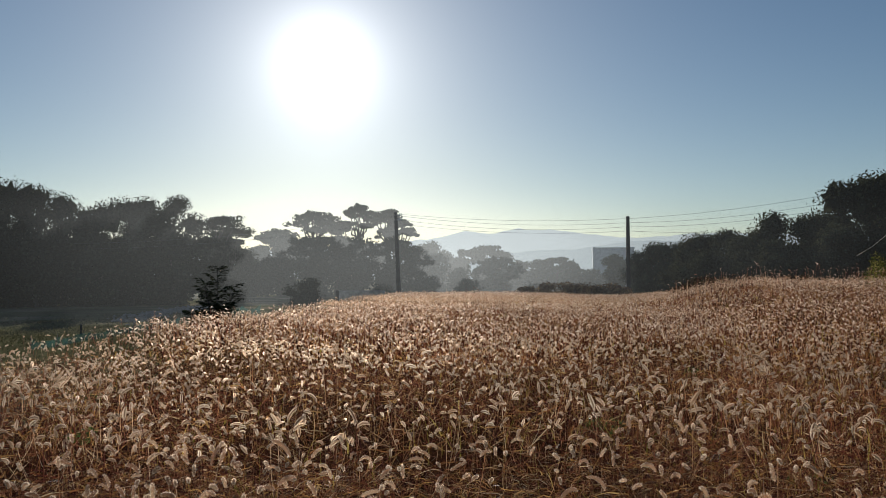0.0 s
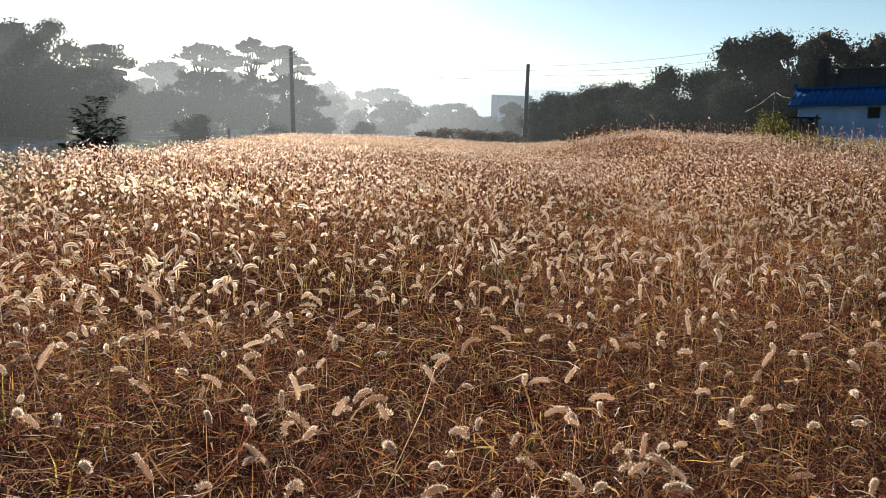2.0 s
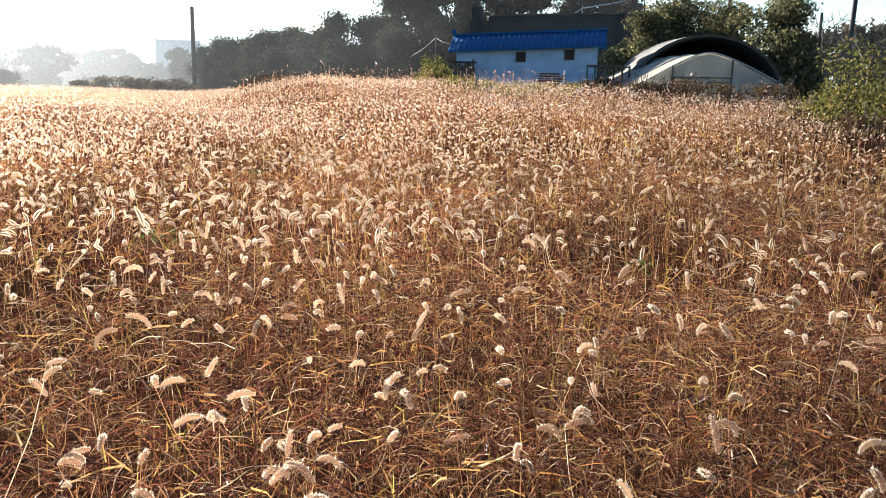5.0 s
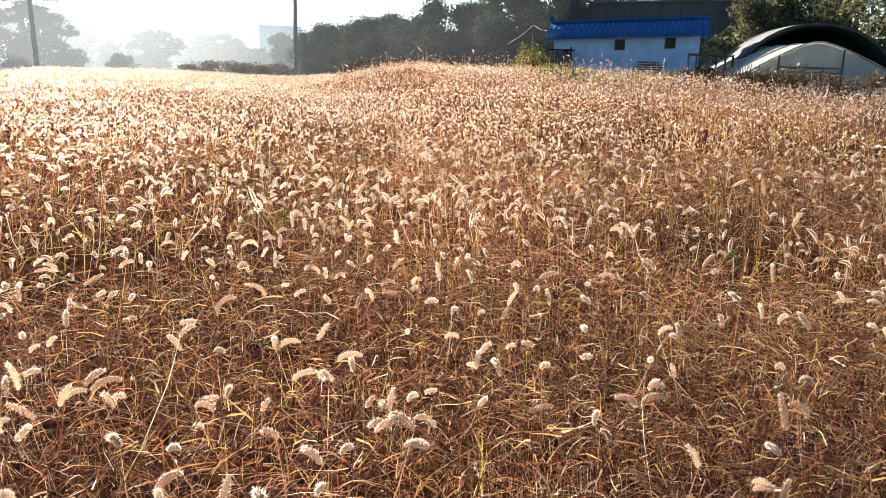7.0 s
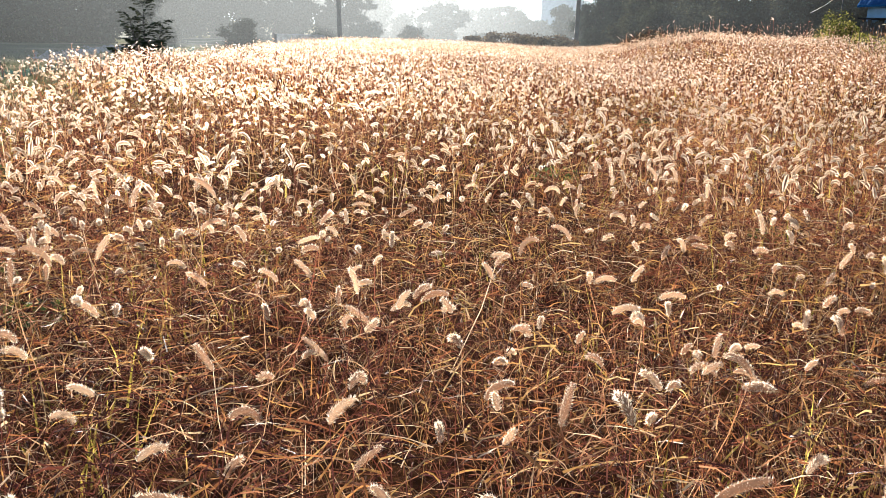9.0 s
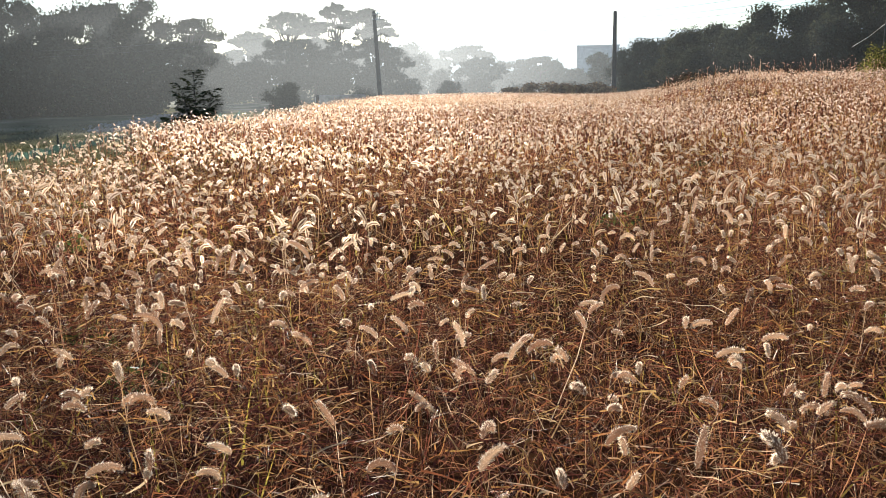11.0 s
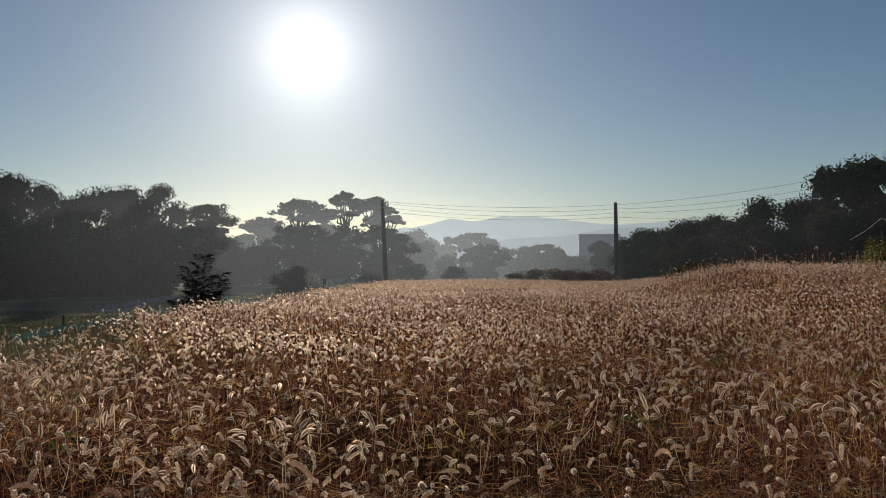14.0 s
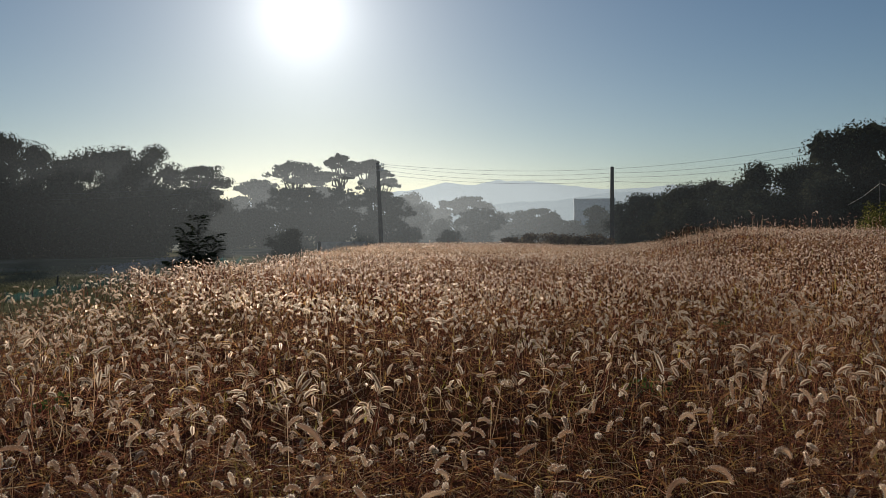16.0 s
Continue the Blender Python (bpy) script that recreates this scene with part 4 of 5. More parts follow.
# taller stray spikes that stand out above the crest and along the field's edges
n = 1100
turn, far = rng.uniform(-52, -15, n), rng.uniform(20, 33, n)
x, y = -np.sin(np.radians(turn)) * far, np.cos(np.radians(turn)) * far
keep = in_field(x, y)
x, y = x[keep], y[keep]
lift = rng.uniform(0.0, 1.0, len(x)) ** 1.6 * 0.45
body, fringe, _, pts = spikes(rng, x, y, 1.7, 3, 0, 0.0135, 0.45, 0, 0, 0)
for piece, into in ((body, bodies), (fringe, crest)):
    piece[0][:, 2] += np.repeat(lift, 6)
    into.append(piece)
foot = pts[:, 0] + np.stack([0 * lift, 0 * lift, lift], 1)
root = np.stack([x + rng.normal(0, 0.08, len(x)), y, ground_z(x, y) + 0.3], 1)
flat = np.array([0.004, 0.002, 0])
v = np.stack([root - flat, root + flat, foot + flat * 0.6, foot - flat * 0.6], 1).reshape(-1, 3)
straws.append((v, (4 * np.arange(len(x))[:, None, None] + np.array([(0, 1, 2), (0, 2, 3)])).reshape(-1, 3)))
# tangle of straw, dry leaves and green blades, standing, leaning and lying across one another
def tangle(rng, x, y, long, rise, wide, segs, low, high):
    n = len(x)
    way, turn = rng.uniform(0, 2 * math.pi, n), rng.uniform(0, math.pi, n)
    up = rng.normal(rise, 0.5, n)
    tall = stand_height(x, y)
    z = ground_z(x, y) + tall * (low + (high - low) * rng.uniform(0, 1, n) ** 0.6)
    start = np.stack([x, y, z], 1)
    side = np.stack([np.cos(way), np.sin(way), 0 * way], 1)
    length = long * rng.uniform(0.5, 1.5, n)
    curl = rng.normal(0.8, 1.1, n)
    s = np.linspace(0, 1, segs + 1)
    angle = up[:, None] - curl[:, None] * s
    d = np.cos(angle)[..., None] * side[:, None] + np.sin(angle)[..., None] * np.array([0, 0, 1.0])
    pts = start[:, None] + np.concatenate([np.zeros((n, 1, 3)), np.cumsum((d[:, 1:] + d[:, :-1]) / 2, 1)], 1) * (length / segs)[:, None, None]
    roof = (ground_z(x, y) + tall * 0.93)[:, None]
    pts[..., 2] = np.where(pts[..., 2] > roof, roof - 0.4 * (pts[..., 2] - roof), pts[..., 2])
    flat = np.stack([np.cos(turn) * -np.sin(way), np.cos(turn) * np.cos(way), np.sin(turn)], 1)
    half = (wide * rng.uniform(0.6, 1.4, n))[:, None] * (1 - 0.8 * s)
    v = np.stack([pts - flat[:, None] * half[..., None], pts + flat[:, None] * half[..., None]], 2).reshape(-1, 3)
    one = np.concatenate([[(2 * i, 2 * i + 1, 2 * i + 3), (2 * i, 2 * i + 3, 2 * i + 2)] for i in range(segs)])
    return v, (np.arange(n)[:, None, None] * 2 * (segs + 1) + one).reshape(-1, 3)


for r0, r1, d_straw, d_dry, d_green, wide, segs in ((0.0, 3.2, 5800, 1900, 240, 0.00115, 3), (3.2, 9.0, 1350, 480, 70, 0.0021, 1), (9.0, 24.0, 175, 120, 7, 0.0050, 1), (24.0, 40.0, 60, 40, 0.8, 0.010, 1), (40.0, 75.0, 12, 8, 0.3, 0.018, 1)):
    for dens, into, kind in ((d_straw, straws, 0), (d_dry, dry, 1), (d_green, green, 2)):
        x, y = scatter(rng, r0, r1, dens)
        if kind < 2:
            into.append(tangle(rng, x, y, (0.09 if r1 < 4 else 0.14) if kind == 0 else (0.08 if r1 < 4 else 0.12), 0.45, wide * (1 if kind == 0 else 1.7), segs, *((0.58, 0.93) if r1 < 4 else (0.45, 0.88) if r1 < 10 else (0.45, 0.78))))
            if kind == 0 and r1 < 10:
                x, y = scatter(rng, r0, r1, dens * (0.007 if r1 < 4 else 0.02))
                into.append(tangle(rng, x, y, 0.26, 0.7, wide * 1.2, 4, 0.4, 0.8))
        else:
            tuft = np.sin(x * 5.1 + 2 * np.sin(y * 3.3)) * np.cos(y * 4.3 + np.sin(x * 2.7)) > 0.15
            x, y = x[tuft], y[tuft]
            n = len(x)
            top = stand_height(x, y) * rng.uniform(0.7, 1.05, n)
            into.append(ribbons(rng, x, y, top * rng.uniform(0.66, 0.8, n), top * 0.95, rng.normal(0, 0.05, n), np.abs(rng.normal(0, 0.12, n)), wide * 1.9 * rng.uniform(0.6, 1.4, n), 3))
# the same stand behind the camera, more thinly
x, y = scatter(rng, 0.9, 6.0, 30, 290, 45)
body, fringe, hair_mesh, pts = spikes(rng, x, y, 0.9, 5, 3, 0.0080, 0.45, 9, 0.0065, 0.0009)
for piece, into in ((body, bodies), (fringe, middle), (hair_mesh, hairs)):
    into.append(piece)
foot = pts[:, 0]
flat = np.array([0.0015, 0, 0])
root = foot - np.stack([rng.normal(0, 0.05, len(x)), rng.normal(0, 0.05, len(x)), rng.uniform(0.3, 0.5, len(x))], 1)
v = np.stack([root - flat, root + flat, foot + flat * 0.7, foot - flat * 0.7], 1).reshape(-1, 3)
straws.append((v, (4 * np.arange(len(x))[:, None, None] + np.array([(0, 1, 2), (0, 2, 3)])).reshape(-1, 3)))
x, y = scatter(rng, 0.9, 6.0, 320, 290, 45)
straws.append(tangle(rng, x, y, 0.2, 0.5, 0.004, 2, 0.3, 0.85))
# golden stalks still standing where the spikes thin out
for r0, r1, dens, wide in ((1.2, 3.2, 420, 0.0011), (3.2, 9.0, 230, 0.0019), (9.0, 24.0, 62, 0.0042)):
    x, y = scatter(rng, r0, r1, dens)
    stay = rng.uniform(size=len(x)) < np.interp(np.degrees(np.arctan2(-x, y)), [-45, -22, -8, 20], [1.0, 0.75, 0.3, 0.12])
    x, y = x[stay], y[stay]
    top = stand_height(x, y) * rng.uniform(0.72, 1.0, len(x))
    dry.append(ribbons(rng, x, y, top * 0.5, top, rng.normal(0, 0.05, len(x)), np.abs(rng.normal(0, 0.07, len(x))), wide * rng.uniform(0.6, 1.4, len(x)), 2))
# litter lying low between the stems close by
x, y = scatter(rng, 0.0, 3.6, 1900)
straws.append(tangle(rng, x, y, 0.13, 0.1, 0.0016, 2, 0.10, 0.55))
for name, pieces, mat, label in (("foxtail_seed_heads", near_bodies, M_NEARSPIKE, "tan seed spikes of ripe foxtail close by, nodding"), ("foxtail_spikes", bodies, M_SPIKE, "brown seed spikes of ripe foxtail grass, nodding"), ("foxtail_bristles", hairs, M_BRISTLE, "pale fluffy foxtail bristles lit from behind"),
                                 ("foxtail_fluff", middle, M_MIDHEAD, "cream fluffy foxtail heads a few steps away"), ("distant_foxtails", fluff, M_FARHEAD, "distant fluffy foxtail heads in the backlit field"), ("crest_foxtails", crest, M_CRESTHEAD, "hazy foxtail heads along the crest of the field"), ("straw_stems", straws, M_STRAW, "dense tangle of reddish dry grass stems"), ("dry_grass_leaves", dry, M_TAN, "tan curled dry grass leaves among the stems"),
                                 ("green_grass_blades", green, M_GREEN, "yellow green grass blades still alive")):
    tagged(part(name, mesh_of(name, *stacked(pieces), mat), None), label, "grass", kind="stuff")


# ---- yard behind the field: dark shed, tunnels, fence, clutter ----
def local_frame(left, right, far_left, far_right):
    a, b = Vector((*bearing(left, far_left), 0)), Vector((*bearing(right, far_right), 0))
    return a, (b - a).length, math.atan2(b.y - a.y, b.x - a.x)


a, long, turn = local_frame(-30.5, -42.5, 43, 40)
shed = thing("dark_shed", (a.x, a.y, 0.3), turn, "long windowless shed clad in charcoal sheeting behind the house", "shed")
part("wall", box(1.0, long, 0, 5, -0.5, 4.2, 0.03), M_DARKWALL, shed)
part("low_wall", box(0, 1.0, 0.02, 4.5, -0.5, 3.95, 0.03), M_DARKWALL, shed)
part("chimney", box(0.12, 0.5, -0.06, 0.4, -0.3, 4.65, 0.03), M_DARKWALL, shed, "square dark chimney")
part("chimney_cap", box(0.08, 0.54, -0.1, 0.44, 4.65, 4.73, 0.02), M_OLDWOOD, shed)
part("coping", box(0.95, long + 0.05, -0.06, 0.3, 4.2, 4.28, 0.01), M_OLDWOOD, shed)
n_sheet = int(long / 0.9)
for k in range(n_sheet):
    part("batten", box(1.05 + 0.9 * k, 1.10 + 0.9 * k, -0.035, -0.003, -0.4, 4.15), M_DARKWALL, shed)
for k, dx in enumerate((0.82, 0.89)):
    v, t = tube([(long * dx, -0.1, 0), (long * dx, -0.1, 2.7)], (0.035, 0.035), 8)
    part("downpipe", mesh_of("downpipe", v, t, M_STEEL, True), None, shed, "grey metal downpipe")
rail_a, rail_b = Vector((*bearing(-37.1, 41.2), 0)), Vector((*bearing(-40.3, 40), 0))
rail = thing("roof_pipe", (rail_a.x, rail_a.y, 4.5), math.atan2(rail_b.y - rail_a.y, rail_b.x - rail_a.x), "white pipe bent along the shed roof", "pipe")
rl = (rail_b - rail_a).length
part("pipe", mesh_of("pipe", *tube([(0, 0.3, 0.1), (0.45, 0.3, 0.32), (rl, 0.3, 0.56)], (0.035, 0.035, 0.035), 8), M_STEEL, True), None, rail)
part("post", mesh_of("post", *tube([(0.42, 0.3, -0.3), (0.42, 0.3, 0.45)], (0.025, 0.025), 6), M_STEEL, True), None, rail)


def arch_profile(half, height, kind, n=25):
    """Outline of a tunnel from one foot to the other."""
    s = np.linspace(-1, 1, n)
    if kind == "round":
        w = s * math.pi / 2
        return np.stack([half * np.sin(w) * (0.9 + 0.1 * np.abs(s)), height * np.cos(w) ** 0.75], 1)
    roof = height * (1 - 0.60 * (np.sqrt(s * s + 0.006) - 0.077) ** 1.2)
    return np.stack([half * s, np.where(np.abs(s) > 0.999, 0.0, roof + 0.06 * half * s)], 1)


def shell(profile, y0, y1, thick, ribs=1):
    """A curved skin over a profile, with thickness."""
    n = len(profile)
    ys = np.linspace(y0, y1, ribs + 1)
    inner = profile * np.array([1 - thick / profile[:, 0].max(), 1 - thick / profile[:, 1].max()])
    rows = [np.stack([p[:, 0], 0 * p[:, 0] + y, p[:, 1]], 1) for p in (profile, inner) for y in ys]
    k, m, tris = np.arange(n - 1), len(ys), []
    pairs = [(i, i + 1) for i in range(m - 1)] + [(m + i, m + i + 1) for i in range(m - 1)] + [(0, m), (m - 1, 2 * m - 1)]
    for i, j in pairs:
        p, q = i * n + k, j * n + k
        tris += [np.stack([p, p + 1, q + 1], 1), np.stack([p, q + 1, q], 1)]
    return np.concatenate(rows), np.concatenate(tris)


def end_sheet(profile, y, z0=0.0):
    pts = [(0, y, z0)] + [(p[0], y, max(p[1], z0)) for p in profile]
    back = [(x, y + 0.02, z) for x, _, z in pts]
    n = len(pts)
    tris = [(0, i, i + 1) for i in range(1, n - 1)] + [(n, n + i + 1, n + i) for i in range(1, n - 1)]
    tris += [t for i in range(1, n - 1) for t in ((i, n + i, n + i + 1), (i, n + i + 1, i + 1))]
    return pts + back, tris


# milky tunnel with a closed end towards the field
tx, ty = bearing(-45.85, 28.0)
tz = 0.30
tunnel = thing("plastic_tunnel", (tx, ty, tz), radians(-44.9 + 14), "low greenhouse tunnel of milky plastic film on steel hoops", "greenhouse")
prof = arch_profile(2.48, 2.10, "peak", 29)
part("film_cover", mesh_of("film_cover", *shell(prof, 0.02, 9.0, 0.02, 6), M_FILM, True), None, tunnel)
part("end_film", mesh_of("end_film", *end_sheet(prof * 0.985, 0.0), M_FILM), None, tunnel)


def hoop(profile, y, r=0.022):
    return mesh_of("hoop", *tube([(p[0], y, p[1]) for p in profile], [r] * len(profile), 6), M_STEEL, True)


for y in (-0.03, 2.2, 4.4, 6.6, 8.9):
    part("hoop", hoop(prof * 1.012, y), None, tunnel)
for x0, z0, x1, z1, r in ((-1.05, 0, -1.05, 1.72, 0.028), (0.78, 0, 0.78, 1.9, 0.028), (-1.05, 1.22, 0.78, 1.22, 0.016), (-1.05, 1.36, 0.78, 1.36, 0.02), (1.75, 0, 1.75, 1.32, 0.02),
                          (-1.85, 0, -1.85, 1.12, 0.016), (0.78, 0.9, 2.2, 0.9, 0.012)):
    part("end_strut", mesh_of("end_strut", *tube([(x0, -0.03, z0), (x1, -0.03, z1)], (r, r), 6), M_OLDWOOD, True), None, tunnel)
# solid black strip on the film, painted shade for a door gap
part("door_gap_shade", box(0.46, 0.72, -0.035, -0.012, 0.05, 1.12), M_TARP, tunnel, "black panel for the shade in the half open door flap")
part("hanging_bag", box(0.48, 0.66, -0.10, -0.04, 0.6, 0.95, 0.03), M_OLDWOOD, tunnel)

# taller tunnel under black cloth, open towards the field
bx, by = bearing(-46.1, 33.5)
black = thing("shade_cloth_tunnel", (bx, by, 0.3), radians(-45.2 + 15), "tall arched tunnel covered with black shade cloth, open end", "greenhouse")
bprof = arch_profile(2.95, 2.92, "round", 31)
outer = bprof * np.array([1.025, 1.02]) + np.array([-0.05, 0.0])
# outer skin's grey holds both dust and painted sunlight; the inner cloth is black
part("cloth_cover", mesh_of("cloth_cover", *shell(outer, 0.12, 11, 0.10, 5), M_TARPEDGE, True), None, black, "dusty outer cover, its grey lightened for the sun on it")
part("lining", mesh_of("lining", *shell(bprof * 0.985, 0.2, 10.8, 0.05, 5), M_TARP, True), None, black, "black inner cloth")
part("back_sheet", mesh_of("back_sheet", *end_sheet(bprof * 0.97, 10.9), M_TARP), None, black)
for y in (2.8, 5.5, 8.2):
    part("hoop", mesh_of("hoop", *tube([(p[0], y, p[1]) for p in bprof * 0.955], [0.03] * len(bprof), 6), M_POLE, True), None, black)

# green metal rack by the tunnel
a, long, turn = local_frame(-38.35, -40.6, 31.5, 31.0)
rack = thing("metal_rack", (a.x, a.y, 0.3), turn, "faded green metal frame rack holding dark clutter", "rack")
for x, mat in ((0.0, M_GREENPAINT), (long * 0.55, M_OLDWOOD), (long, M_OLDWOOD)):
    for y in (0, 0.7):
        part("post", box(x - 0.03, x + 0.03, y - 0.03, y + 0.03, -0.1, 1.75, 0.008), mat, rack)
for z in (0.95, 1.7):
    part("rail", box(-0.03, long + 0.03, -0.036, 0.0, z, z + 0.06, 0.01), M_GREENPAINT if z < 1 else M_OLDWOOD, rack)
    part("shelf", box(0, long, 0.0, 0.7, z - 0.03, z), M_OLDWOOD, rack)
part("crate", box(0.25, 0.7, 0.1, 0.6, 0.95, 1.3, 0.02), M_TARP, rack)
part("crate", box(0.78, 1.15, 0.1, 0.6, 0.95, 1.2, 0.02), M_OLDWOOD, rack)

# lean-to of old boards at the house corner
a, long, turn = local_frame(-29.4, -30.8, 32.5, 32.4)
hut = thing("board_hut", (a.x, a.y, 0.2), turn, "small hut of grey weathered boards against the house", "hut")
for k in range(7):
    x = long * k / 7
    part("board", box(x + 0.004, x + long / 7 - 0.004, 0, 0.03, -0.3, 1.75 + 0.04 * (k % 3), 0.004), M_OLDWOOD, hut)
part("side_wall", box(0.0, 0.04, 0.03, 0.7, -0.3, 1.75), M_OLDWOOD, hut)
part("side_wall", box(long - 0.04, long, 0.03, 0.7, -0.3, 1.75), M_OLDWOOD, hut)
part("roof_board", box(-0.08, long + 0.08, -0.12, 0.75, 1.86, 1.91, 0.01), M_TARP, hut)
part("corner_post", box(long - 0.02, long + 0.05, -0.05, 0.02, -0.3, 2.0, 0.01), M_OLDWOOD, hut)

# rusty tank and stack by the house wall
a, long, turn = local_frame(-35.0, -36.6, 31.5, 31.2)
stack = thing("rusty_stack", (a.x, a.y, 0.3), turn, "heap of rusty sheets and boards by the house wall", "scrap heap")
for k in range(6):
    part("sheet", box(0.02 * k, long - 0.05 * ((k * 3) % 4), 0.0, 0.6 - 0.04 * k, 0.95 + 0.085 * k, 1.01 + 0.085 * k, 0.01), M_RUST if k % 2 == 0 else M_OLDWOOD, stack)
part("block", box(0.05, 0.3, 0.05, 0.5, -0.2, 0.95, 0.02), M_OLDWOOD, stack)
part("block", box(long - 0.35, long - 0.1, 0.05, 0.5, -0.2, 0.95, 0.02), M_OLDWOOD, stack)

# white line from the house corner to a leaning stick
ax, ay = bearing(-28.3, 32.4)
stick = thing("line_post", (ax, ay, 0.3), 0, "thin wooden post holding a white line", "post")
part("shaft", mesh_of("shaft", *tube([(0, 0, -0.3), (0, 0, 2.75)], (0.03, 0.022), 7), M_OLDWOOD, True), None, stick)
for (t0, d0, z0), (t1, d1, z1), r in (((-28.3, 32.4, 2.95), (-29.2, 33.0, 2.78), 0.011), ((-28.3, 32.4, 2.95), (-26.6, 34, 2.26), 0.006)):
    p, q = Vector((*bearing(t0, d0), z0)), Vector((*bearing(t1, d1), z1))
    m = p.lerp(q, 0.5) - Vector((0, 0, 0.06))
    part("cord", mesh_of("cord", *tube([p - stick.location, m - stick.location, q - stick.location], (r, r, r), 6), M_FILM, True), None, stick, "white cord")


# ---- plants by the yard ----
def leafy_mound(name, label, spots, mat, seed, leaves, leaf, stem_mass=14):
    """Overgrown shrub or vine heap: lumps given as compass turn, distance, half width, half height and middle height."""
    rng = np.random.default_rng(seed)
    x0, y0 = bearing(spots[0][0], spots[0][1])
    z0 = float(ground_z(x0, y0))
    ob = thing(name, (x0, y0, z0), 0, label, "shrub")
    centres, sizes, sticks = [], [], []
    for turn, far, wide, tall, mid in spots:
        x, y = bearing(turn, far)
        centres.append((x - x0, y - y0, float(ground_z(x, y)) - z0 + mid))
        sizes.append((wide, tall))
        for _ in range(5):
            w = rng.uniform(0, 6.28)
            centres.append((x - x0 + 0.7 * wide * math.cos(w), y - y0 + 0.7 * wide * math.sin(w), float(ground_z(x, y)) - z0 + mid + tall * rng.uniform(-0.4, 0.75)))
            sizes.append((wide * 0.42, tall * 0.42))
    for i in range(stem_mass):
        c = centres[int(rng.integers(len(centres)))]
        sticks.append(tube(limb_path(rng, (c[0] * 0.9, c[1] * 0.9, c[2] - 0.9), (c[0] + rng.normal() * 0.2, c[1] + rng.normal() * 0.2, c[2] + 0.35), 0.06), np.linspace(0.02, 0.006, 5), 5))
    tagged(part("stem_mass", mesh_of("stem_mass", *joined(sticks), M_BARK, True), None, ob), kind="stuff")
    tagged(part("foliage", mesh_of("foliage", *leaf_cloud(rng, centres, sizes, leaves, leaf), mat), None, ob), kind="stuff")
    return ob


leafy_mound("vine_heap", "heap of weeds overgrown with bright green vines at the field's edge", [(-57, 16.5, 1.3, 0.95, 1.25), (-55.2, 17, 0.9, 0.8, 1.05), (-60, 16, 1.5, 1.1, 1.3), (-64, 15.5, 1.6, 1.1, 1.3), (-53.6, 17.6, 0.75, 0.6, 0.9), (-52.0, 18.5, 0.6, 0.4, 0.75)], M_VINE, 301, 19000, 0.034, 30)
leafy_mound("weed_bank", "bank of brown and green weeds before the vines", [(-55, 14.3, 1.3, 0.45, 0.5), (-51.5, 16.5, 0.9, 0.42, 0.5), (-59, 13.5, 1.4, 0.5, 0.55), (-63, 13, 1.4, 0.5, 0.5)], M_WEED, 302, 7000, 0.05, 40)
leafy_mound("yellow_green_shrub", "yellow green bushy weed beside the house", [(-28.4, 31, 0.55, 0.75, 1.0), (-27.6, 31.2, 0.45, 0.5, 0.8), (-28.9, 31, 0.35, 0.55, 0.9)], M_YELLOWSHRUB, 303, 4200, 0.038)
leafy_mound("low_green_shrub", "low yellow green shrub in the dry grass", [(-30.2, 22.0, 0.6, 0.28, 0.84), (-32.0, 22, 0.5, 0.28, 0.82), (-34.0, 22.6, 0.6, 0.24, 0.80), (-36.5, 23.4, 0.6, 0.24, 0.78)], M_YELLOWSHRUB, 304, 2400, 0.03)
leafy_mound("dark_weed_clump", "clump of dark dead weeds before the tunnel", [(-41.5, 24.5, 0.9, 0.32, 0.78), (-43.6, 24, 0.9, 0.42, 0.80), (-46.2, 23.8, 1.0, 0.44, 0.82), (-49.3, 23.4, 0.9, 0.44, 0.82), (-38.4, 24.8, 0.7, 0.28, 0.78)], M_WEED, 305, 11000, 0.032, 110)
leafy_mound("brown_weed_clump", "brown dead weeds on the field's crest", [(-16.2, 34, 0.8, 0.30, 0.78), (-17.6, 33, 1.1, 0.40, 0.86), (-19.4, 33, 0.8, 0.34, 0.84), (-22.5, 31, 0.7, 0.25, 0.8)], M_WEED, 306, 5200, 0.035, 90)
leafy_mound("far_weed_clump", "reddish brown weeds by the pole", [(-6.2, 71, 1.5, 0.45, 0.95), (-7.8, 70, 1.7, 0.7, 1.1), (-9.4, 70, 1.8, 0.65, 1.2), (-11.0, 70, 1.5, 0.55, 1.25), (-12.0, 69.5, 1.0, 0.5, 1.15)], M_WEED, 307, 6000, 0.09, 70)
for i, (turn, far, top, width, mat, lv) in enumerate([(-41.5, 37.5, 4.6, 3.2, M_YARDLEAF, 11000), (-44.0, 41, 5.6, 4.5, M_YARDLEAF, 13000), (-46.5, 43, 5.3, 4.5, M_YARDLEAF, 11000), (-49.7, 38, 5.6, 4.6, M_YARDLEAF, 13000),
                                                     (-51.2, 36, 3.4, 3, M_YARDLEAF, 8000)]):
    broad_tree(turn, far, top, width, mat, "leafy tree climbing over the yard behind the tunnels", 320 + i, lv, 0.085, 0.0, "yard_tree", "yard trees")
